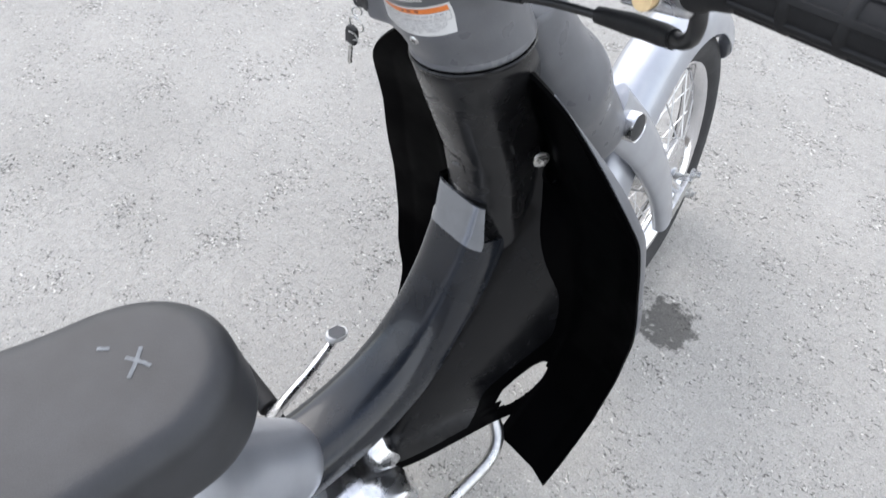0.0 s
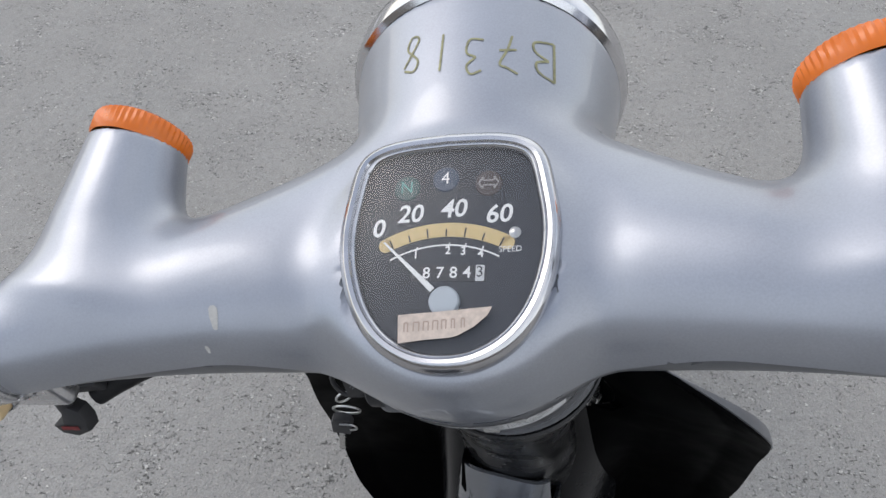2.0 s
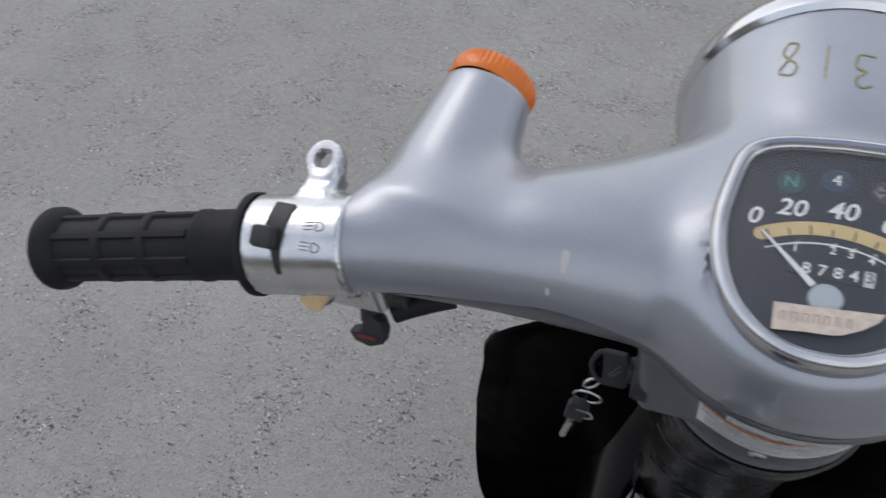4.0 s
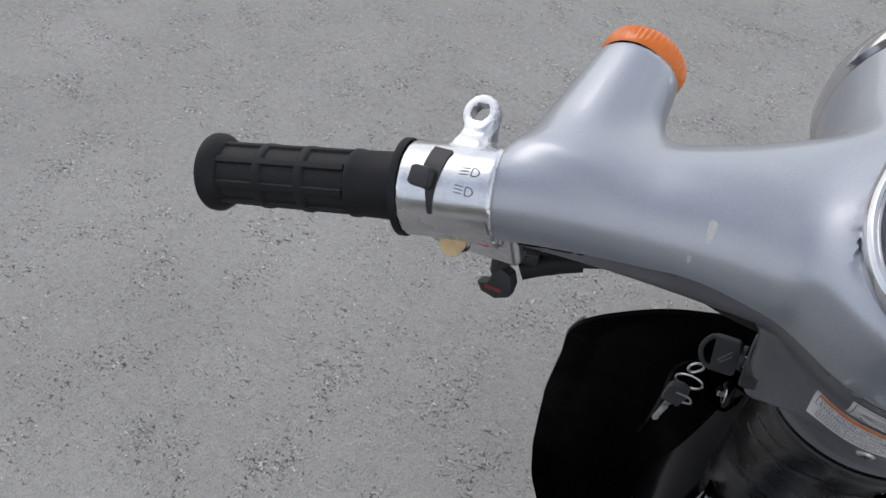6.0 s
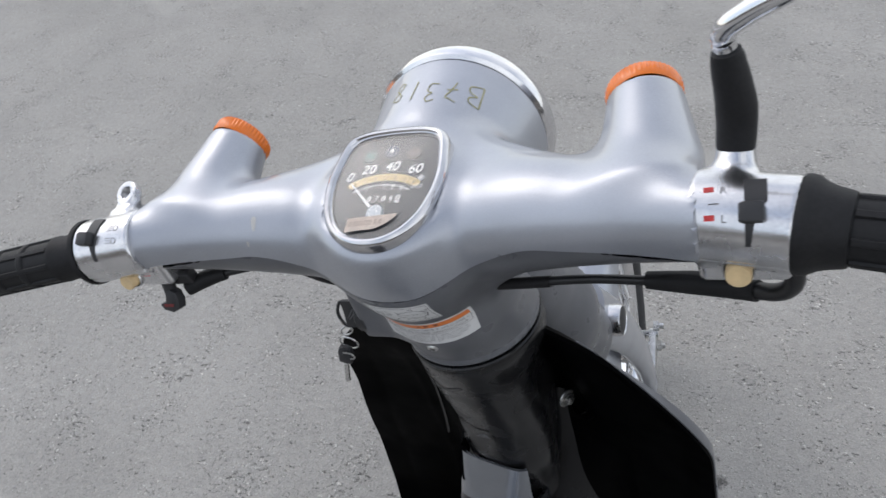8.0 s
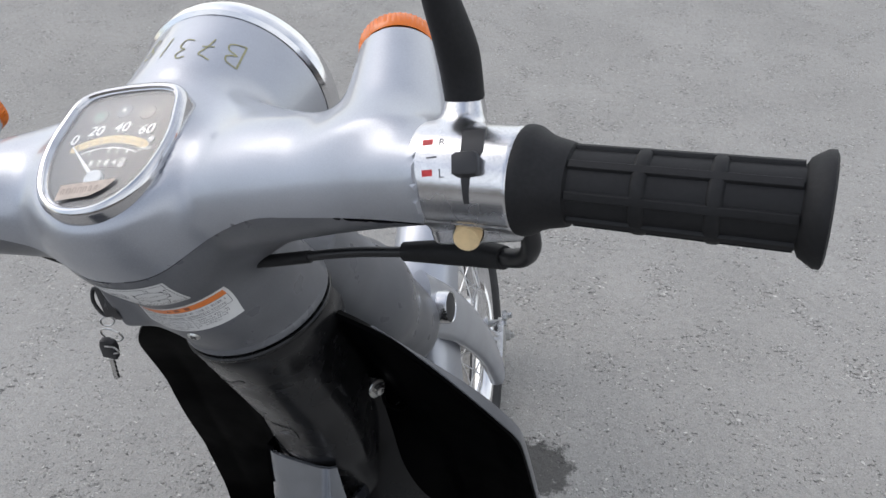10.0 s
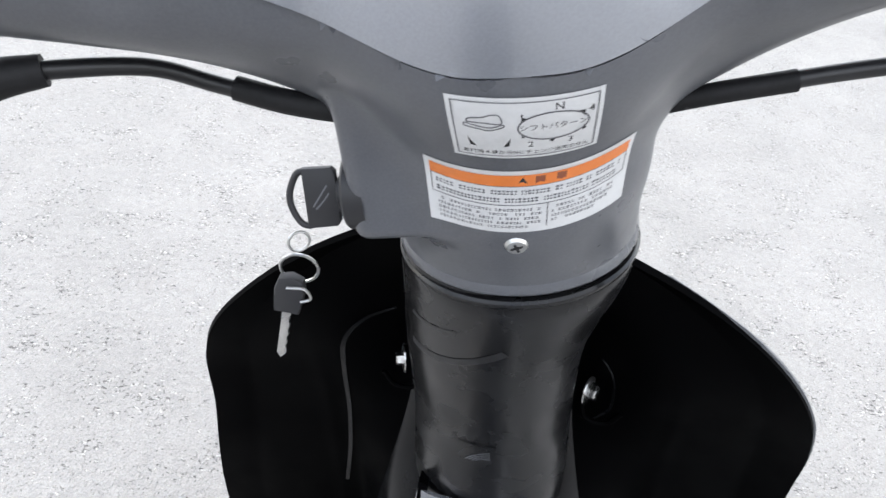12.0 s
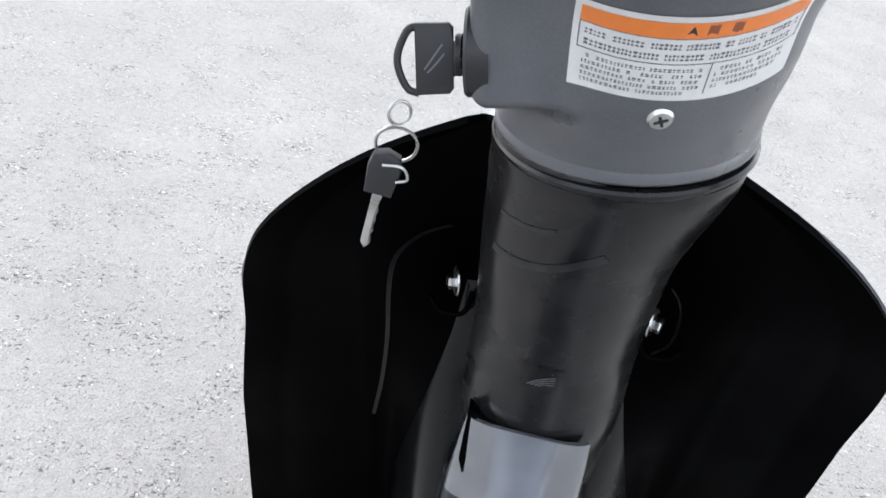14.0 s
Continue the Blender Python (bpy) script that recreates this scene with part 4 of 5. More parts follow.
# mirror of the right housing
mirror = part("mirror_stem", tube([(0.1972, 0.0440, 0.926), (0.1945, 0.0430, 0.9780), (0.1943, 0.0390, 0.9900), (0.2030, 0.0360, 0.9980), (0.2300, 0.0310, 1.0140), (0.262, 0.030, 1.045), (0.280, 0.036, 1.085), (0.284, 0.042, 1.105)], [0.005, 0.005, 0.0052, 0.0050, 0.0047, 0.0045, 0.0045, 0.0045], 14, 10), CHROME, scooter, "chrome mirror stem", BAR)
part("rubber_boot", tube([(0.1960, 0.0438, 0.9260), (0.1965, 0.0430, 0.9310), (0.1975, 0.0432, 0.9520), (0.1952, 0.0430, 0.9735), (0.1945, 0.0425, 0.9800)], [0.0078, 0.0086, 0.0090, 0.0074, 0.0062], 18), RUBBER, mirror, "black rubber boot")
part("lock_nut", lathe([(0.0072, 0), (0.0077, 0.0012), (0.0077, 0.004), (0.0072, 0.005), (0.005, 0.005)], (0.1967, 0.0440, 0.9245), (0, -0.1, 0.99), 6), STEEL, mirror, "steel lock nut")
part("mirror_head", lathe([(0, 0.016), (0.03, 0.013), (0.047, 0.004), (0.050, -0.002), (0.0475, -0.003), (0.047, -0.001)], (0.290, 0.052, 1.145), (0.05, 0.98, 0.15), 40), INK, mirror, "round black mirror shell")
part("mirror_glass", lathe([(0.047, -0.0012), (0, -0.0013)], (0.290, 0.052, 1.145), (0.05, 0.98, 0.15), 40), CHROME, mirror, "round mirror glass", smooth=False)

# ---- labels on the lower cover ----
def label_patch(name, corner, label):
    """A label whose four corners (top left, top right, bottom right, bottom left) lie on the lower cover."""
    tl, tr, br, bl = (Vector(c) for c in corner)
    mid = (tl + tr + br + bl) / 4
    m = place_matrix(mid, tr - tl + br - bl, tl - bl + tr - br)
    inv = m.inverted()
    q = [inv @ v for v in (tl, tr, br, bl)]

    def at(u, v):
        """u, v from 0 to 1, v upwards."""
        top, bot = q[0].lerp(q[1], u), q[3].lerp(q[2], u)
        w = bot.lerp(top, v)
        return (w.x, w.y, 0)

    def cut(r=0.05):
        nu, nv = 28, 12
        verts = [at(i / nu, j / nv) for j in range(nv + 1) for i in range(nu + 1)]
        return verts, grid_faces(nv + 1, nu + 1)

    patch = part(name, laid_on(cut(), LOWER, m, 0.0003), LABEL, lower_cover, label)

    def put(kind, piece, mat, lift=0.0005):
        v = [at(x, y)[:2] + (0,) for x, y, *_ in piece[0]]
        part(kind, laid_on((v, piece[1]), LOWER, m, lift), mat, patch, smooth=False)

    return put


gear_label = label_patch("shift_pattern_label", ((-0.0205, 0.010, 0.858), (0.0225, 0.012, 0.8575), (0.0225, 0.021, 0.8335), (-0.0195, 0.019, 0.8335)), "white gear shift pattern label with black print")
W1, H1 = 0.043, 0.0255


def in_label(piece, cx, cy, w, h):
    return [(cx + x / w, cy + y / h, 0) for x, y, *_ in piece[0]], piece[1]


def frame_line(u0, v0, u1, v1, w, h, t):
    return join(flat_rect(u0, v0, u1, v0 + t / h, 12, 1), flat_rect(u0, v1 - t / h, u1, v1, 12, 1), flat_rect(u0, v0, u0 + t / w, v1, 1, 6), flat_rect(u1 - t / w, v0, u1, v1, 1, 6))


gear_label("border", frame_line(0.03, 0.05, 0.97, 0.95, W1, H1, 0.00035), GREYINK)
shoe = [[(-6, 1), (-5.5, 2.6), (-1, 3.4), (2, 4.6), (4.6, 4.2), (5, 0.6), (0, 0.8), (-6, 1)], [(-7, -1), (-2, -2.2), (1, -2.8), (5.5, -1), (5.5, 0.2), (1, -1.4), (-6.5, 0.3), (-7, -1)]]
gear_label("shoe_drawing", in_label(strokes([[(x * 0.00085, y * 0.00085) for x, y in line] for line in shoe], 0.0004), 0.24, 0.62, W1, H1), GREYINK)
for cx, flip in ((0.13, 1), (0.38, -1)):
    tri = ([(cx - 0.02 * flip, 0.40, 0), (cx + 0.035 * flip, 0.23, 0), (cx - 0.005 * flip, 0.25, 0)], [(0, 1, 2)])
    gear_label("arrow", tri, INK)
gear_label("ring", in_label(flat_ring(0.0100, 0.0056, 0.0005), 0.68, 0.56, W1, H1), GREYINK)
for ch, u, v in (("N", 0.715, 0.85), ("4", 0.925, 0.73), ("3", 0.80, 0.27), ("2", 0.53, 0.27), ("1", 0.475, 0.73)):
    gear_label("letter", in_label(lettering(ch, 0.0036), u, v, W1, H1), INK)
for a in (38, 142, 215, 270, 330):
    u, v = 0.68 + 0.235 * math.cos(radians(a)), 0.56 + 0.22 * math.sin(radians(a))
    t = radians(a)
    gear_label("arrow", ([(u - 0.03 * math.sin(t) - 0.012, v + 0.05 * math.cos(t), 0), (u + 0.03 * math.sin(t), v - 0.05 * math.cos(t) - 0.02, 0), (u + 0.02 * math.cos(t), v + 0.06 * math.sin(t), 0)], [(0, 1, 2)]), INK)
gear_label("word", in_label(lettering("\u30b7\u30d5\u30c8\u30d1\u30bf\u30fc\u30f3", 0.0028), 0.68, 0.56, W1, H1), GREYINK)
gear_label("word", in_label(lettering("\u8d70\u884c\u6642\uff14\u901f\u304b\u3089N\u306b\u30c1\u30a7\u30f3\u30b8\u51fa\u6765\u307e\u305b\u3093", 0.0021), 0.50, 0.125, W1, H1), INK)

caution_label = label_patch("caution_label", ((-0.0305, 0.029, 0.8292), (0.0365, 0.031, 0.8300), (0.0345, 0.041, 0.8035), (-0.0310, 0.038, 0.8020)), "white caution label with an orange band and rows of fine print")
W2, H2 = 0.068, 0.0265
caution_label("orange_band", flat_rect(0.025, 0.74, 0.975, 0.93, 24, 2), ORANGE)
caution_label("border", frame_line(0.025, 0.44, 0.975, 0.74, W2, H2, 0.0003), GREYINK)
caution_label("border", flat_rect(0.585, 0.08, 0.590, 0.44, 1, 4), GREYINK)
caution_label("warning_sign", ([(0.435, 0.77, 0), (0.485, 0.77, 0), (0.46, 0.90, 0)], [(0, 1, 2)]), INK)
caution_label("print_bar", flat_rect(0.52, 0.77, 0.565, 0.90, 2, 1), material("dark_orange_print", (0.25, 0.07, 0.03), 0.5))
caution_label("print_bar", flat_rect(0.62, 0.77, 0.665, 0.90, 2, 1), bpy.data.materials["dark_orange_print"])
rng = random.Random(7)


def print_row(u0, u1, v, h):
    """A row of unreadable fine print as small bars."""
    pieces, u = [], u0
    while u < u1 - 0.008:
        w = rng.uniform(0.008, 0.017)
        if rng.random() > 0.14:
            for k in range(2):
                vv = v + k * h * 0.55
                pieces.append(flat_rect(u, vv, min(u + w, u1), vv + h * rng.uniform(0.16, 0.34)))
            pieces.append(flat_rect(u + w * 0.4, v, u + w * 0.55, v + h * 0.9))
        u += w + 0.006
    caution_label("fine_print", join(*pieces), GREYINK)


for v in (0.61, 0.49):
    print_row(0.05, 0.95, v, 0.075)
for k in range(5):
    print_row(0.05, 0.56 - 0.06 * (k == 4), 0.355 - 0.068 * k, 0.042)
    if k < 4:
        print_row(0.61, 0.93 - 0.10 * (k == 3), 0.355 - 0.068 * k, 0.042)
part("cover_screw", join(lathe([(0.0062, -0.002), (0.0062, 0.0004), (0.0040, 0.0012)], (-0.002, 0.0337, 0.7925), (0, -0.93, -0.30), 24), lathe([(0.0040, 0.0), (0.0042, 0.0015), (0.0034, 0.0026), (0.0012, 0.0028), (0.0008, 0.0018), (0, 0.0018)], (-0.002, 0.0337, 0.7925), (0, -0.93, -0.30), 20)), STEEL, lower_cover, "cross-head steel screw")

way, seat_at = Vector((0, -0.93, -0.30)).normalized(), Vector((-0.002, 0.0337, 0.7925))
part("screw_recess", lathe([(0.0064, -0.0008), (0.0088, 0.0004), (0.0094, 0.0003), (0.0098, -0.0008)], seat_at, way, 32), GREY, lower_cover, "round recess of the cover screw")
for turn in (20, 110):
    slot = moved(slab(rounded_rect(0.0046, 0.0010, 0.0003, 1), 0.0004), Matrix.Translation(seat_at + way * 0.0026) @ axis_frame(way) @ pose(0, 0, 0, 0, 0, turn))
    part("screw_slot", slot, INK, lower_cover)

# ---- ignition lock and the keys in it ----
part("ignition_lock", lathe([(0.0145, -0.006), (0.0145, 0.0010), (0.0137, 0.0020), (0.006, 0.002)], (-0.0602, 0.054, 0.8050), (-1, 0.05, 0), 36), INK, scooter, "black ignition lock ring", BAR)
part("lock_cylinder", lathe([(0.0068, 0.001), (0.0068, 0.0026), (0.0062, 0.0032), (0, 0.0032)], (-0.0625, 0.054, 0.8040), (-1, 0.05, 0), 24), INK, scooter, "black lock cylinder", BAR)
keys = tagged(new("bunch_of_keys"), "two black-headed keys on steel rings hanging from the ignition lock", "keys")
keys.matrix_world = BAR_POSE @ Matrix.Translation((0, 0, -0.0085))
KEYM = place_matrix((-0.0748, 0.0530, 0.8115), (1, 0, 0), (0, 0.25, 0.97))


head = [(0.0072, -0.0110), (0.0085, -0.0095), (0.0085, -0.0055), (0.0098, -0.0050), (0.0098, 0.0050), (0.0085, 0.0055), (0.0085, 0.0100), (0.0070, 0.0115), (-0.0040, 0.0115), (-0.0040, -0.0115)]
part("key_head", moved(slab(head, 0.0034, 0.0006), KEYM @ pose(0, 0, -0.0017)), INK, keys, "black plastic key head")
part("key_loop", moved(tube([(-0.0030, 0.0105, 0), (-0.0065, 0.0090, 0), (-0.0098, 0.0020, 0), (-0.0095, -0.0040, 0), (-0.0068, -0.0095, 0), (-0.0030, -0.0110, 0)], 0.0013, 10), KEYM), INK, keys, "black plastic key loop")
part("key_wing_mark", moved(strokes([[(-0.001, -0.003), (0.002, 0.001), (0.005, 0.005)], [(0.0, -0.004), (0.003, -0.001), (0.0055, 0.002)]], 0.0006), KEYM @ pose(0, 0, 0.0019)), GREYINK, keys, "worn moulded mark", smooth=False)
part("key_blade", moved(slab([(0.0095, -0.0032), (0.0185, -0.0032), (0.0185, 0.0032), (0.0095, 0.0032)], 0.0020, 0.0003), KEYM @ pose(0, 0, -0.001)), STEEL, keys, "steel key blade")


def wire_ring(c, r, tilt, turn):
    pts = [(r * math.cos(a), r * math.sin(a), 0.0004 * math.sin(a / 2)) for a in [2 * math.pi * k / 16 for k in range(17)]]
    return moved(tube(pts, 0.00065, 8, 3), Matrix.Translation(c) @ pose(0, 0, 0, *tilt, turn))


ring_a = Vector((-0.0855, 0.0530, 0.7925))
ring_b = Vector((-0.0870, 0.0505, 0.7815))
part("chain_link", wire_ring(ring_a, 0.0042, (80, 80), 20), STEEL, keys, "small steel link")
part("key_ring", wire_ring(ring_b, 0.0075, (98, 8), 0), STEEL, keys, "split steel key ring")
K2 = place_matrix((-0.0920, 0.0460, 0.7725), (0.95, 0.0, -0.30), (0.30, 0.10, 0.95))
part("second_key_head", moved(slab([(-0.0050, -0.0085), (0.0050, -0.0085), (0.0062, 0.0020), (0.0048, 0.0072), (0.0, 0.0088), (-0.0048, 0.0072), (-0.0060, 0.0020)], 0.0048, 0.0012), K2 @ pose(0, 0, -0.0024)), INK, keys, "black plastic key head")
part("head_wire", moved(tube([(-0.001, 0.0042, 0.0028), (0.0060, 0.0052, 0.0030), (0.0088, 0.0010, 0.0026), (0.0050, -0.0012, 0.0028)], 0.0006, 8), K2), STEEL, keys, "bent steel wire")
blade = [(-0.0018, -0.0080), (-0.0018, -0.0300), (0.0, -0.0325), (0.0020, -0.0300)] + [(0.0020 - 0.0007 * (k % 2), -0.0285 + 0.0022 * k) for k in range(8)] + [(0.0020, -0.0080)]
part("second_key_blade", moved(slab(blade, 0.0019, 0.0003), K2 @ pose(0, 0, -0.001)), STEEL, keys, "cut steel key blade")


# ---- steering column, its cover and the main pipe ----
def profile_at(stops, z):
    """Smooth values between stops of (z, value...), z falling."""
    zs = np.array([s[0] for s in stops])[::-1]
    return [float(np.interp(z, zs, np.array([s[k] for s in stops])[::-1])) for k in range(1, len(stops[0]))]


def column():
    """The upper column: round below the cover, flatter behind the shield."""
    stops = [(0.775, 0.0560, 0.0440, 0.0460), (0.762, 0.0490, 0.0475, 0.0500), (0.757, 0.0455, 0.0500, 0.0530), (0.753, 0.0442, 0.0512, 0.0545), (0.745, 0.0460, 0.0514, 0.0560), (0.720, 0.0535, 0.0495, 0.058), (0.700, 0.0600, 0.0480, 0.058), (0.660, 0.0695, 0.0480, 0.060), (0.620, 0.0790, 0.0490, 0.060), (0.585, 0.0815, 0.0510, 0.060), (0.560, 0.0815, 0.0515, 0.060), (0.52, 0.0900, 0.0500, 0.055), (0.46, 0.0920, 0.0450, 0.050), (0.41, 0.0640, 0.0400, 0.050)]
    zs = np.concatenate([np.linspace(0.775, 0.745, 14), np.linspace(0.740, 0.41, 56)])
    verts, k = [], 28
    for z in zs:
        y0, w, dep = profile_at(stops, z)
        for i in range(k):
            a = -math.pi / 2 + (i / (k - 1) - 0.5) * math.pi * 1.35
            e = 2 / (2.0 + 0.4 * float(smooth_step(np.array(0.757 - z), 0.0, 0.09)))
            c, s_ = math.cos(a), math.sin(a)
            lean = 0.0085 - 0.0075 * float(smooth_step(np.array(0.757 - z), 0.0, 0.065))
            waist = 1 - 0.30 * float(smooth_step(np.array(0.74 - z), 0.0, 0.08)) * float(smooth_step(np.array(1 + math.copysign(abs(s_) ** e, s_)), 0.40, 1.0))
            verts.append((lean + waist * w * math.copysign(abs(c) ** e, c), y0 + dep + dep * math.copysign(abs(s_) ** e, s_), z))
    # soften along the height
    v = np.array(verts).reshape(len(zs), k, 3)
    for _ in range(3):
        v[1:-1] = (v[:-2] + 2 * v[1:-1] + v[2:]) / 4
    return sheet(v.reshape(-1, 3), len(zs), k, 0.003)


column_cover = part("column_cover", column(), COLUMN, scooter, "dark scuffed steering column cover")


def rim_ring(profile, z):
    """A ring round the neck, which is a little deeper than wide."""
    return moved(lathe(profile, (0, 0, 0), (0, 0.05, 1), 72), pose(0, 0.0975, z) @ Matrix.Diagonal((1.0, 1.065, 1.0, 1.0)))


# black ring draws the shade in the gap under the cover
part("gap_filler", rim_ring([(0.0440, 0.0040), (0.0500, 0.0040), (0.0502, 0.0), (0.0500, -0.0040), (0.0440, -0.0040)], 0.7560), BLACK, scooter, "black filler for the dark gap between cover and column", BAR)
part("cover_rim", rim_ring([(0.0490, 0.0045), (0.0516, 0.0040), (0.0524, 0.0018), (0.0525, -0.0008), (0.0518, -0.0018), (0.0490, -0.0022)], 0.7602), GREY, lower_cover, "rounded lower rim of the cover")
part("column_rim", rim_ring([(0.0490, 0.0018), (0.0526, 0.0014), (0.0535, 0.0003), (0.0535, -0.0008), (0.0526, -0.0024), (0.0495, -0.0045)], 0.7548), COLUMN, scooter, "rounded upper rim of the column cover", BAR)

PIPE_LINE = curve_points([(0, 0.0800, 0.5690), (0, 0.0715, 0.5420), (0, 0.0615, 0.5120), (0, 0.0340, 0.4600), (0, -0.006, 0.4090), (0, -0.060, 0.367), (0, -0.125, 0.344), (0, -0.200, 0.340), (0, -0.26, 0.352)], 10)


def pipe_piece(first, last, lift, thick, cap=False):
    """A stretch of the shell on the main pipe: broad, with two soft shoulders."""
    verts, k = [], 41
    for i in range(first, last + 1):
        q = PIPE_LINE[i]
        d = (PIPE_LINE[min(i + 1, len(PIPE_LINE) - 1)] - PIPE_LINE[max(i - 1, 0)]).normalized()
        n = Vector((0, d.z, -d.y))
        n = n if n.y < 0 or n.z > 0 else -n
        w = 0.0365 + 0.0060 * min(i / 25, 1) + 0.007 * i / len(PIPE_LINE)
        aside = 0.002 + 0.004 * min(i / 30, 1)
        deep = 0.022 + 0.024 * min(i / 20, 1)
        for j in range(k):
            a = math.pi * j / (k - 1) if not cap else 0.5 + (math.pi - 1.0) * j / (k - 1)
            c, s_ = math.cos(a), math.sin(a)
            sag = (0.10 * c * c * 0.05 if cap and i == last else 0)
            flat = 2 / (4.2 - 1.2 * min(i / 30, 1))
            verts.append(tuple(q + Vector((w * math.copysign(abs(c) ** flat, c) - aside, 0, 0)) + n * (deep * (max(s_, 0) ** flat - 1) + lift) + d * sag))
    return sheet(verts, last - first + 1, k, thick)


part("pipe_cover", pipe_piece(17, len(PIPE_LINE) - 1, 0.0, 0.003), PIPE, scooter, "dark glossy cover on the main pipe")
part("pipe_cap", pipe_piece(0, 19, 0.0018, 0.003, True), CAPMAT, scooter, "grey glossy hinge piece of the pipe cover")
part("cap_notch", moved(slab([(0.001, 0.002), (-0.005, 0.004), (-0.007, -0.030), (-0.004, -0.040)], 0.012), place_matrix((-0.0330, 0.0930, 0.5660), (1, 0.1, 0), (0, 0.35, 1))), BLACK, scooter, "dark gap beside the hinge piece", smooth=False)
# moulded mark on the column: a plain raised plate
mark = tree_of(column())
mm = place_matrix((0.0, 0.06, 0.6215), (1, 0, 0), (0, 0.2, 1))
plate = part("moulded_plate", laid_on(flat_rect(-0.0125, -0.0100, 0.0105, 0.0100, 8, 6), mark, mm, 0.0006), COLUMN, column_cover, "moulded square with a plain wing shape")
for k in range(4):
    part("moulded_line", laid_on(strokes([[(-0.008 + 0.002 * k, -0.006), (-0.003 + 0.001 * k, -0.001 - 0.001 * k), (0.006, 0.004 - 0.0022 * k)]], 0.0007), mark, mm, 0.0010), GREY, plate)
SCUFF = material("column_scuff", (0.016, 0.016, 0.0175), 0.34, spec=0.36, stain=0.5, stain_size=0.01)
for z0, wide, x0, x1 in ((0.716, 0.0045, -0.038, 0.0095), (0.738, 0.0022, -0.036, -0.012)):
    line = [(x, 10.9 * (x + 0.030) ** 2 - 0.003) for x in np.linspace(x0, x1, 12)]
    part("wear_streak", laid_on(strokes([line], wide), mark, place_matrix((0.003, 0.05, z0 - 0.008), (1, 0, 0), (0, 0.2, 1)), 0.0003), SCUFF, column_cover, "pale scuff round the column")


# ---- leg shield ----
EDGE = [(0.738, 0.060, 0.135), (0.722, 0.088, 0.131), (0.700, 0.130, 0.126), (0.670, 0.162, 0.125), (0.640, 0.180, 0.130), (0.600, 0.191, 0.143), (0.550, 0.193, 0.152), (0.500, 0.196, 0.157), (0.450, 0.199, 0.163), (0.400, 0.199, 0.168), (0.300, 0.193, 0.165), (0.220, 0.192, 0.130), (0.170, 0.193, 0.075), (0.145, 0.192, 0.045)]
LEFT_FLARE = [(0.738, -0.007), (0.709, -0.012), (0.684, -0.013), (0.657, -0.008), (0.633, -0.006), (0.600, -0.002), (0.550, 0.003), (0.471, 0.013), (0.380, 0.024), (0.300, 0.033), (0.255, 0.020), (0.210, -0.012), (0.170, -0.034), (0.145, -0.060)]
SPINE = [(0.738, 0.120), (0.65, 0.155), (0.60, 0.165), (0.54, 0.150), (0.48, 0.115), (0.42, 0.070), (0.36, 0.015), (0.30, -0.05), (0.25, -0.09), (0.145, -0.11)]


def leg_shield():
    zs = np.concatenate([np.linspace(0.738, 0.60, 22), np.linspace(0.592, 0.145, 104)])
    us = np.linspace(-1, 1, 121)
    pts = []
    for z in zs:
        w, ye = profile_at(EDGE, z)
        (ys,) = profile_at(SPINE, z)
        for u in us:
            x = u * w if u > 0 else u * (w + profile_at(LEFT_FLARE, z)[0])
            t = float(smooth_step(np.array(abs(x)), 0.040, 0.105))
            y = ys + (max(ye, ys * 0 + ye) - ys) * t
            lip = 0.012 * max(abs(u) - 0.86, 0) / 0.14
            groove = -0.0008 * math.exp(-((abs(x) - 0.115 - (0.6 - z) * 0.02) / 0.004) ** 2) * float(smooth_step(np.array(z), 0.30, 0.36) * (1 - smooth_step(np.array(z), 0.64, 0.68)))
            twist = -(0.017 - 0.004 * float(smooth_step(np.array(z), 0.45, 0.60))) * float(smooth_step(np.array(-x), 0.09, 0.20))
            pts.append((x - 0.006, y - lip * 0.6 + groove + twist, z))
    v = np.array(pts).reshape(len(zs), len(us), 3)
    for _ in range(8):
        v[1:-1] = (v[:-2] + 2 * v[1:-1] + v[2:]) / 4

    def hole_at(x, z):
        return math.hypot((abs(x + 0.006) - 0.091) / 0.010, (z - 0.226) / 0.030)

    for i in range(len(zs)):
        for j in range(len(us)):
            x, y, z = v[i, j]
            rho = hole_at(x, z)
            if 0.76 < rho < 1.28:
                c = math.copysign(0.091, x + 0.006) - 0.006
                v[i, j, 0], v[i, j, 2] = c + (x - c) / rho, 0.226 + (z - 0.226) / rho

    def gap(i, j):
        x, z = v[i:i + 2, j:j + 2, 0].mean(), v[i:i + 2, j:j + 2, 2].mean()
        foot = zs[i] < 0.178 and abs(us[j] + 0.008) < 0.50
        return hole_at(x, z) < 1 or foot

    return sheet(v.reshape(-1, 3), len(zs), len(us), 0.0035, gap)


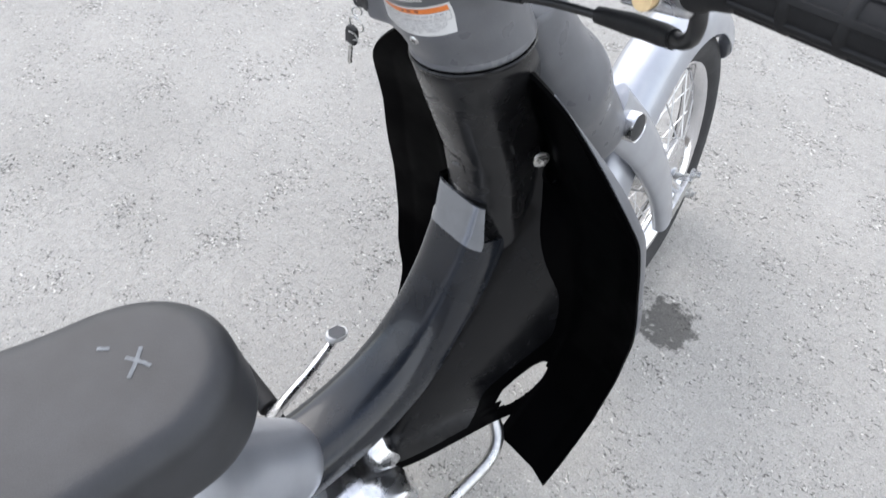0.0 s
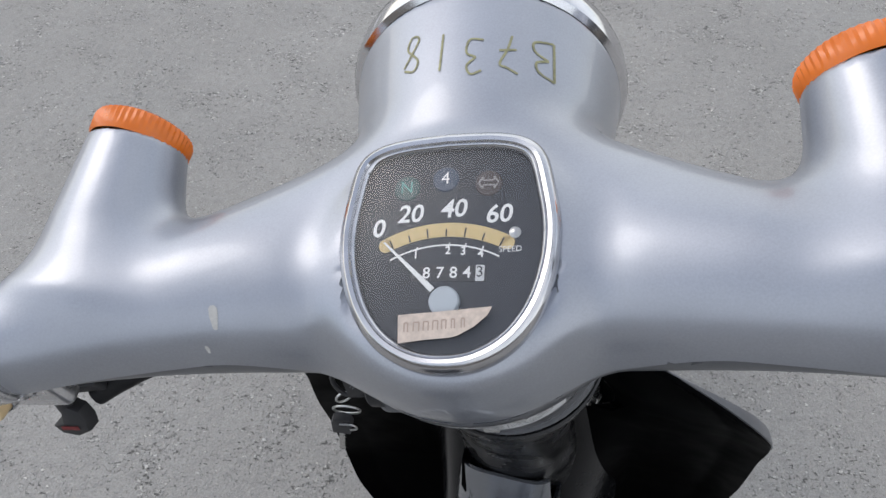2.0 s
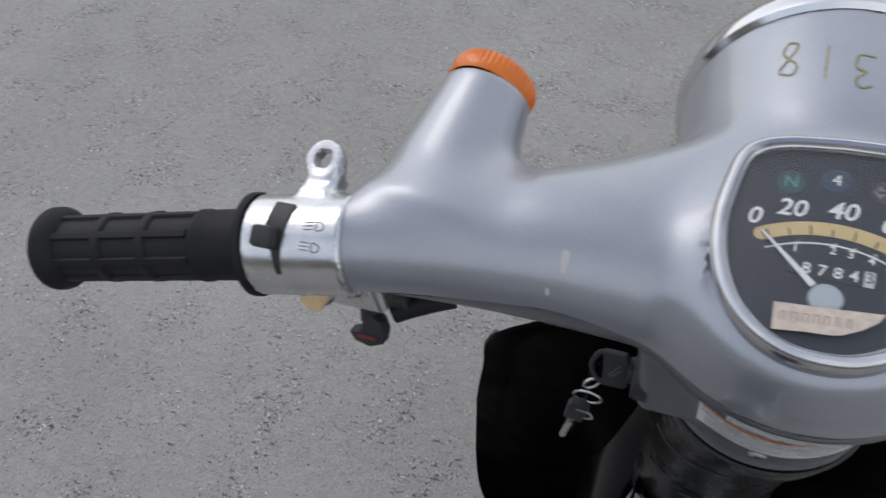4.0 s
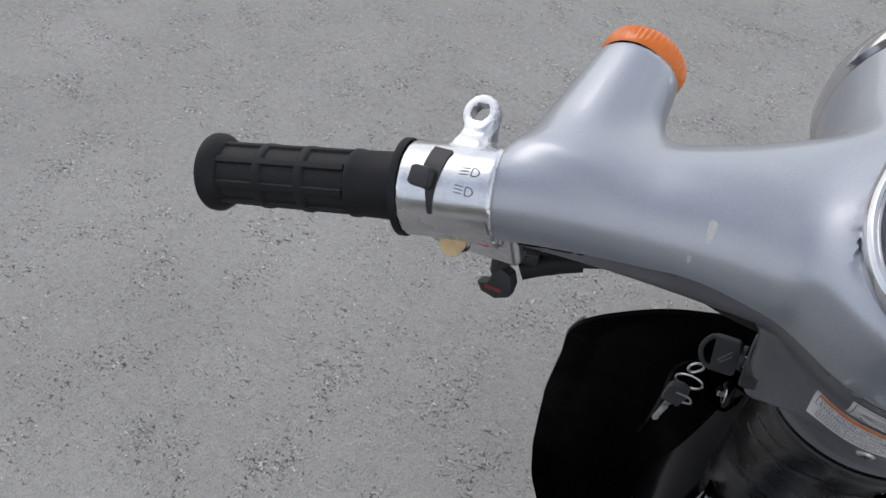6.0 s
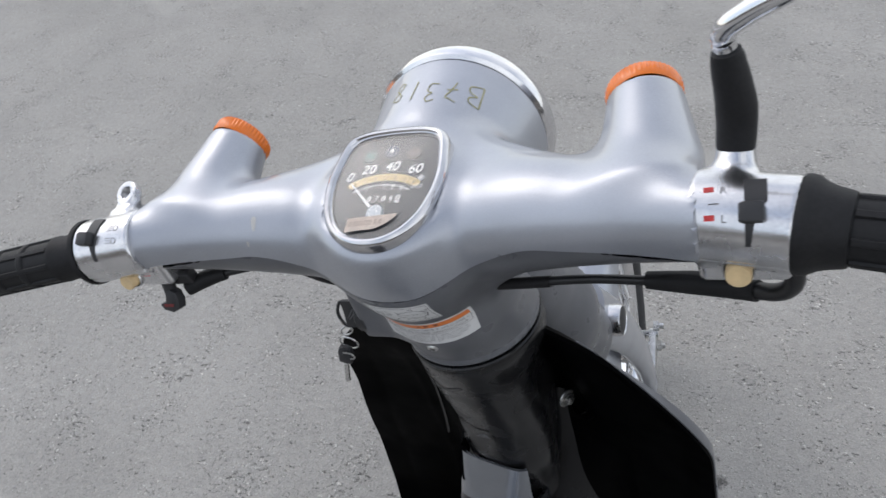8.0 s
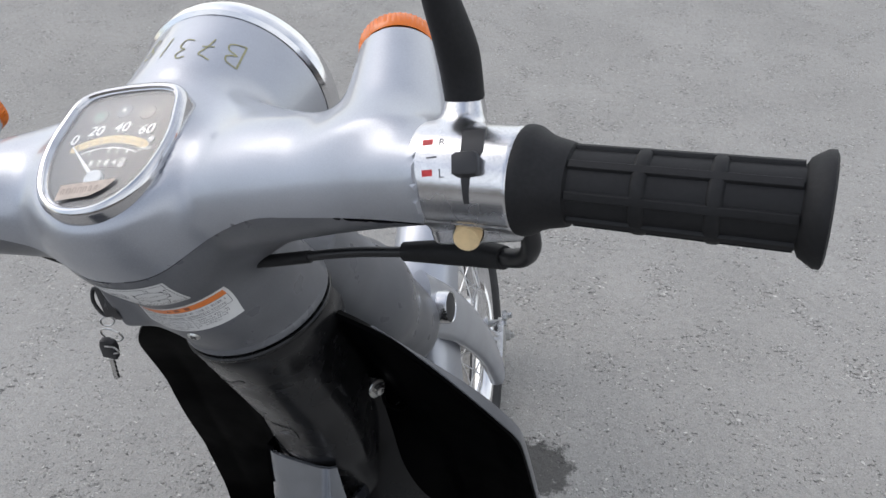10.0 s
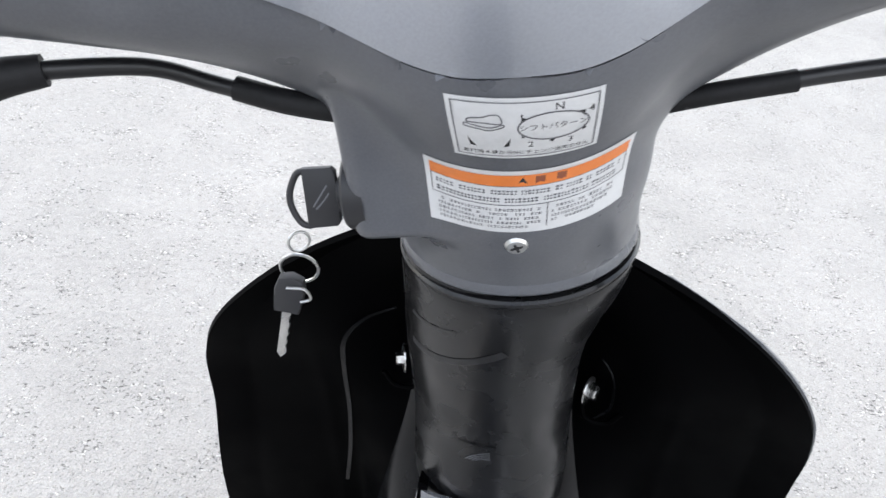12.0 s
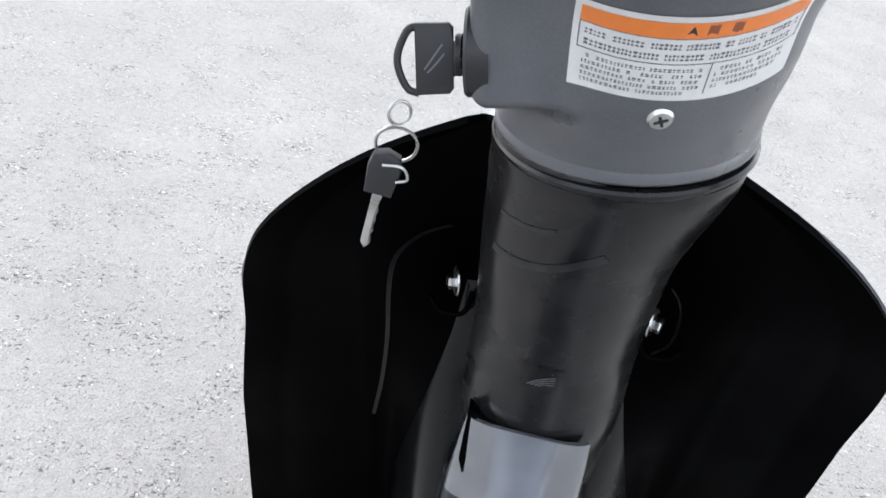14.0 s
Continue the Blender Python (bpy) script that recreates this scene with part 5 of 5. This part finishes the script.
def pipe_tunnel():
    """The moulded channel behind the pipe: a plate that follows the shield's middle and widens downwards."""
    zs, us, pts = np.linspace(0.600, 0.195, 72), np.linspace(-1, 1, 41), []
    for z in zs:
        _, ye = profile_at(EDGE, z)
        (ys,) = profile_at(SPINE, z)
        half = 0.050 + 0.044 * float(smooth_step(np.array(0.600 - z), -0.02, 0.24)) - 0.020 * float(smooth_step(np.array(0.31 - z), 0.0, 0.05))
        for u in us:
            x = u * half
            t = float(smooth_step(np.array(abs(x)), 0.040, 0.105))
            rise = 0.0030 + 0.0060 * (1 - abs(u) ** 8)
            pts.append((x - 0.006, ys + (ye - ys) * t - rise, z + rise * 0.8 * (1 - t)))
    v = np.array(pts).reshape(len(zs), len(us), 3)
    for _ in range(4):
        v[1:-1] = (v[:-2] + 2 * v[1:-1] + v[2:]) / 4
    return sheet(v.reshape(-1, 3), len(zs), len(us), 0.003)


shield = part("leg_shield", leg_shield(), BLACK, scooter, "black plastic leg shield")
part("pipe_tunnel", pipe_tunnel(), TUNNEL, scooter, "dark glossy moulded tunnel round the pipe")
for side in (-1, 1):
    base = Vector((side * 0.0585 - 0.003, 0.1405, 0.616))
    way = Vector((side * 0.93, -0.36, 0.05))
    bolt = part("shield_bolt", lathe([(0.0044, 0), (0.0048, 0.0006), (0.0048, 0.0044), (0.0043, 0.0053), (0, 0.0055)], base, way, 6), STEEL, scooter, "zinc hexagon bolt", smooth=False)
    part("washer", lathe([(0.0040, -0.0012), (0.0088, -0.0012), (0.0092, -0.0004), (0.0088, 0.0004), (0.0040, 0.0006)], base, way, 28), STEEL, bolt, "zinc washer")
    part("moulded_slot", tube([(side * 0.052, 0.152, 0.600), (side * 0.056, 0.146, 0.586), (side * 0.070, 0.146, 0.584), (side * 0.078, 0.147, 0.594)], 0.0018, 8), BLACK, scooter, "moulded edge of the bolt recess")

shield_tree = tree_of(leg_shield())
long_ridge = [(-0.060, 0.040), (-0.078, 0.034), (-0.092, 0.015), (-0.098, -0.020), (-0.101, -0.07), (-0.106, -0.12), (-0.114, -0.17)]
short_ridge = [(0.0655, 0.026), (0.0720, 0.018), (0.0760, 0.004), (0.0765, -0.020), (0.0680, -0.036)]
for line, wide in ((long_ridge, 0.0030), (short_ridge, 0.0016)):
    part("moulded_ridge", laid_on(strokes([line], wide), shield_tree, place_matrix((-0.006, 0.10, 0.615), (1, 0, 0), (0, 0, 1)), 0.0010), TUNNEL, shield, "moulded ridge")
# lip along the shield's edge, turned forwards; its grey stands for sky sheen on black
for side in (-1, 1):
    lip = []
    for z in np.linspace(0.722 if side > 0 else 0.640, 0.42, 40):
        w, ye = profile_at(EDGE, z)
        start = 0.008 * float(1 - smooth_step(np.array(0.640 - z), 0.0, 0.04)) if side < 0 else 0
        for k in range(5):
            lip.append((side * (w + (profile_at(LEFT_FLARE, z)[0] if side < 0 else 0) - 0.0006 * k * k * 0.3) - 0.006, ye - 0.0065 + start - (0.017 - 0.004 * float(smooth_step(np.array(z), 0.45, 0.60)) if side < 0 else 0) + 0.0027 * k * float(smooth_step(np.array(0.722 - z if side > 0 else 0.640 - z), -0.004, 0.07)), z))
    lip = np.array(lip).reshape(40, 5, 3)
    for _ in range(3):
        lip[1:-1] = (lip[:-2] + 2 * lip[1:-1] + lip[2:]) / 4
    part("edge_lip", sheet(lip.reshape(-1, 3), 40, 5, 0.002), GREY, shield, "edge lip turned forwards, grey for the sky it catches")


# front cover between column and shield, on the fork side
def front_cover_field(p):
    a = cone_field(p, (0, 0.158, 0.755), (0, 0.215, 0.640), 0.039, 0.054)
    b = cone_field(p, (0, 0.215, 0.640), (0, 0.270, 0.545), 0.054, 0.050)
    d = blended(a, b, 0.02)
    d = np.maximum(d, 0.142 - p[..., 1])
    return np.maximum(d, p[..., 2] - 0.765)


part("front_cover", body(front_cover_field, (-0.085, 0.12, 0.46), (0.085, 0.345, 0.80), 0.004), GREY, scooter, "grey painted front cover below the headlight")


# ---- front fork, fender and wheel, turned with the handlebar ----
AXLE = Vector((0, 0.550, 0.238))
for side in (-1, 1):
    pts = [(side * 0.045, 0.285, 0.560), (side * 0.056, 0.360, 0.455), (side * 0.060, 0.430, 0.330), (side * 0.060, 0.462, 0.245), (side * 0.060, 0.470, 0.205)]
    line = curve_points(pts, 8)
    verts, k = [], 16
    for i, q in enumerate(line):
        d = (line[min(i + 1, len(line) - 1)] - line[max(i - 1, 0)]).normalized()
        n = Vector((1, 0, 0)).cross(d).normalized()
        wide = 0.036 - 0.016 * i / len(line)
        for j in range(k):
            a = 2 * math.pi * j / k
            verts.append(tuple(q + Vector((0.013 * math.cos(a), 0, 0)) + n * wide * math.copysign(abs(math.sin(a)) ** 0.7, math.sin(a))))
    leg = part("fork_leg", (verts, grid_faces(len(line), k, close_cols=True) + [tuple(range(k)), tuple(range(len(verts) - k, len(verts)))]), SILVER, scooter, "silver pressed steel fork leg", FORK)
    part("link_arm", moved(slab(rounded_rect(0.110, 0.026, 0.012), 0.010, 0.002), place_matrix((side * 0.066 - 0.005, 0.510, 0.222), (0, 1, 0.22), (0, -0.22, 1))), STEEL, leg, "suspension link")
    part("link_bolt", lathe([(0.009, 0), (0.009, 0.008), (0.005, 0.009), (0.005, 0.014), (0, 0.014)], (side * 0.070, 0.543, 0.215), (side, 0, 0), 6), STEEL, leg, "zinc nut", smooth=False)
    part("link_bolt", lathe([(0.0085, 0), (0.0085, 0.008), (0.005, 0.009), (0.005, 0.016), (0, 0.016)], (side * 0.068, 0.560, 0.245), (side, 0, 0), 6), STEEL, leg, "zinc nut", smooth=False)
    part("damper", rod((side * 0.052, 0.40, 0.40), (side * 0.060, 0.53, 0.225), 0.008), CHROME, leg, "chrome damper rod")
holder = part("side_reflector", lathe([(0.014, 0), (0.0185, 0.004), (0.0185, 0.020), (0.0175, 0.022), (0.0165, 0.021)], (0.052, 0.300, 0.536), (1, -0.10, 0.05), 32), ALLOY, scooter, "white-rimmed round side reflector", FORK)
part("reflector_face", lathe([(0.0168, 0.0205), (0.010, 0.0225), (0, 0.023)], (0.052, 0.300, 0.536), (1, -0.10, 0.05), 28), INK, holder, "dark reflector face")
holder2 = part("side_reflector", lathe([(0.014, 0), (0.0185, 0.004), (0.0185, 0.020), (0.0175, 0.022), (0.0165, 0.021)], (-0.052, 0.300, 0.536), (-1, -0.10, 0.05), 32), ALLOY, scooter, "white-rimmed round side reflector", FORK)
part("reflector_face", lathe([(0.0168, 0.0205), (0.010, 0.0225), (0, 0.023)], (-0.052, 0.300, 0.536), (-1, -0.10, 0.05), 28), INK, holder2, "dark reflector face")


def fender(centre, r, a0, a1, w, deep, n=44):
    """A mudguard of arched section round a wheel, from angle a0 to a1 (from ahead, upwards)."""
    pts, k = [], 17
    for i in range(n):
        a = radians(a0 + (a1 - a0) * i / (n - 1))
        end = min(i, n - 1 - i) / 4
        narrow = math.sqrt(max(1 - (1 - min(end, 1)) ** 2, 0.02))
        for j in range(k):
            t = 2 * j / (k - 1) - 1
            x = w * narrow * math.sin(t * 1.35) / math.sin(1.35)
            rr = r - deep * (abs(t) ** 2.6)
            pts.append((centre.x + x, centre.y + rr * math.cos(a), centre.z + rr * math.sin(a)))
    return sheet(pts, n, k, 0.002)


part("front_fender", fender(AXLE, 0.283, 20, 172, 0.045, 0.050), SILVER, scooter, "silver painted front fender", FORK)


def wheel(centre, m, label):
    """A spoked wheel: rim with tyre, hub and single spokes."""
    segs = 72
    def round_profile(stops):
        return lathe(stops, centre, (1, 0, 0), segs)
    rim = part("wheel_rim", round_profile([(0.178, -0.020), (0.184, -0.022), (0.187, -0.020), (0.183, -0.017), (0.176, -0.013), (0.171, -0.006), (0.170, 0.0), (0.171, 0.006), (0.176, 0.013), (0.183, 0.017), (0.187, 0.020), (0.184, 0.022), (0.178, 0.020), (0.172, 0.013), (0.1665, 0.006), (0.1655, 0), (0.1665, -0.006), (0.172, -0.013), (0.178, -0.020)]), CHROME, scooter, label, m)
    prof = [(0.184, -0.019), (0.196, -0.028), (0.212, -0.032), (0.226, -0.028), (0.234, -0.018), (0.238, -0.006), (0.238, 0.006), (0.234, 0.018), (0.226, 0.028), (0.212, 0.032), (0.196, 0.028), (0.184, 0.019)]
    part("tyre", round_profile(prof), TYRE, rim, "black rubber tyre")
    block = slab(rounded_rect(0.010, 0.012, 0.001, 1), 0.0022, 0.0005)
    data = bpy.data.meshes.new("tread_block")
    data.from_pydata(block[0], [], block[1])
    data.materials.append(TYRE)
    for k in range(60):
        a = 2 * math.pi * k / 60
        for sx in (-0.011, 0.011):
            ob = new("tread_block", data)
            ob.parent = rim
            out = Vector((0, math.cos(a), math.sin(a)))
            ob.matrix_basis = place_matrix(Vector(centre) + Vector((sx, 0, 0)) + out * 0.2355, (1, 0, 0), out.cross(Vector((1, 0, 0))))
    part("hub", lathe([(0, -0.045), (0.012, -0.045), (0.012, -0.040), (0.055, -0.038), (0.060, -0.034), (0.060, -0.026), (0.050, -0.022), (0.045, 0.0), (0.050, 0.022), (0.060, 0.026), (0.060, 0.034), (0.055, 0.038), (0.012, 0.040), (0.012, 0.045), (0, 0.045)], centre, (1, 0, 0), 48), ALLOY, rim, "aluminium drum hub")
    part("axle", rod(Vector(centre) - Vector((0.075, 0, 0)), Vector(centre) + Vector((0.075, 0, 0)), 0.006), STEEL, rim, "steel axle")
    for k in range(36):
        a = 2 * math.pi * k / 36
        lean = 0.55 if (k // 2) % 2 else -0.55
        sx = 0.030 if k % 2 else -0.030
        p0 = Vector(centre) + Vector((sx, 0.056 * math.cos(a + lean), 0.056 * math.sin(a + lean)))
        p1 = Vector(centre) + Vector((sx * 0.12, 0.168 * math.cos(a), 0.168 * math.sin(a)))
        part("spoke", rod(p0, p1, 0.0013, 6), SPOKEMAT, rim)
    return rim


wheel(AXLE, FORK, "chrome wheel rim of the front wheel")

# ---- seat, body, engine and rear wheel ----
def seat_field(p):
    x, y, z = p[..., 0], p[..., 1], p[..., 2]
    t = np.clip((y + 0.66) / 0.46, 0, 1)
    w = 0.125 - 0.040 * smooth_step(t, 0.1, 0.9)
    top = 0.690 - 0.060 * smooth_step(t, 0.25, 1.0)
    q = np.stack([np.abs(x) / w * 0.09 , np.where(y > -0.28, (y + 0.28), np.where(y < -0.60, -(y + 0.60), 0)), (z - top + 0.050)], -1)
    a = np.maximum(np.hypot(np.maximum(q[..., 0], 0), np.maximum(q[..., 1], 0) * 0.95) - 0.072, np.abs(q[..., 2]) - 0.030)
    return np.where(a > -1, np.hypot(np.maximum(np.hypot(q[..., 0], np.maximum(q[..., 1], 0)) - 0.064, 0), np.maximum(np.abs(q[..., 2]) - 0.026, 0)) - 0.024, a)


seat_data = body(seat_field, (-0.17, -0.74, 0.52), (0.17, -0.16, 0.73), 0.006)
seat = part("seat", seat_data, VINYL, scooter, "black vinyl seat with a pale scuff")
seat_tree = tree_of(seat_data)
for line in ([(-0.010, 0.008), (0.004, -0.004), (0.012, -0.012)], [(-0.008, -0.006), (0.004, 0.002), (0.012, 0.006)], [(-0.030, -0.02), (-0.024, -0.012)]):
    part("scuff", laid_on(strokes([line], 0.0035), seat_tree, place_matrix((-0.004, -0.262, 0.70), (1, 0, 0), (0, 1, 0)), 0.0006), material("pale_scuff", (0.16, 0.17, 0.18), 0.7, stain=0.3, stain_size=0.005), seat, "pale scuff")


def rear_field(p):
    a = cone_field(p, (0, -0.225, 0.335), (0, -0.34, 0.47), 0.055, 0.075)
    b = cone_field(p, (0, -0.34, 0.47), (0, -0.78, 0.50), 0.075, 0.065)
    return blended(a, b, 0.05)


part("rear_body", body(rear_field, (-0.1, -0.9, 0.25), (0.1, -0.14, 0.60), 0.008), SILVER, scooter, "silver pressed steel rear body")
REAR = Vector((0, -0.632, 0.270))
part("rear_fender", fender(REAR, 0.285, 12, 190, 0.062, 0.06), SILVER, scooter, "silver rear fender")
wheel(REAR, None, "chrome wheel rim of the rear wheel")
for side in (-1, 1):
    part("swing_arm", rod((side * 0.070, -0.25, 0.27), (side * 0.070, -0.65, 0.270), 0.016), SILVER, scooter, "silver swing arm")
    part("shock_absorber", rod((side * 0.085, -0.55, 0.56), (side * 0.085, -0.62, 0.30), 0.022), CHROME, scooter, "chrome shock absorber")


def crank_field(p):
    a = box_field(p, (0, -0.235, 0.205), (0.085, 0.105, 0.060), 0.035)
    b = cone_field(p, (0, -0.14, 0.210), (0, 0.06, 0.225), 0.046, 0.042)
    c = stub_field(p, (0.05, -0.15, 0.200), (0.100, -0.15, 0.200), 0.052, 0.046, 0.01)
    return blended(blended(a, b, 0.02), c, 0.008)


part("engine", body(crank_field, (-0.13, -0.34, 0.13), (0.13, 0.13, 0.33), 0.005), ALLOY, scooter, "aluminium horizontal engine")
part("exhaust_pipe", tube([(0.03, 0.055, 0.195), (0.075, 0.050, 0.170), (0.106, 0.020, 0.150), (0.112, -0.05, 0.140), (0.115, -0.20, 0.140), (0.120, -0.40, 0.165)], 0.0095, 14), STEEL, scooter, "chrome exhaust pipe")
part("muffler", rod((0.122, -0.38, 0.160), (0.128, -0.80, 0.235), 0.036), CHROME, scooter, "chrome muffler")
pedal = part("gear_pedal", tube([(-0.105, -0.205, 0.235), (-0.135, -0.170, 0.205), (-0.165, -0.105, 0.180), (-0.190, -0.045, 0.172)], [0.010, 0.009, 0.0085, 0.007], 12), ALLOY, scooter, "aluminium gear pedal")
part("pedal_pad", moved(slab([(0.014 * math.cos(a), 0.019 * math.sin(a)) for a in [k * 0.3927 for k in range(16)]], 0.008, 0.002), place_matrix((-0.190, -0.040, 0.177), (1, 0, 0), (0, 0.93, -0.3))), LABEL, pedal, "pale ribbed oval pedal pad")
for k in range(7):
    part("rib", moved(slab(rounded_rect(0.0016, 0.030 - 0.0022 * abs(k - 3) ** 1.5, 0.0005, 1), 0.0015), place_matrix((-0.190 + 0.0034 * (k - 3), -0.0375, 0.1848), (1, 0, 0), (0, 0.93, -0.3))), GREYINK, pedal)
part("step_bar", join(rod((-0.24, -0.185, 0.170), (0.24, -0.185, 0.170), 0.010), rod((-0.26, -0.185, 0.172), (-0.16, -0.185, 0.172), 0.016), rod((0.26, -0.185, 0.172), (0.16, -0.185, 0.172), 0.016)), RUBBER, scooter, "black rubber foot rests")
part("brake_pedal", tube([(0.10, -0.22, 0.190), (0.140, -0.17, 0.180), (0.165, -0.08, 0.185)], 0.007, 10), STEEL, scooter, "steel brake pedal")
part("side_stand", tube([(-0.085, -0.16, 0.185), (-0.150, -0.15, 0.100), (-0.185, -0.12, 0.034), (-0.195, -0.095, 0.028)], 0.008, 10), STEEL, scooter, "steel side stand")
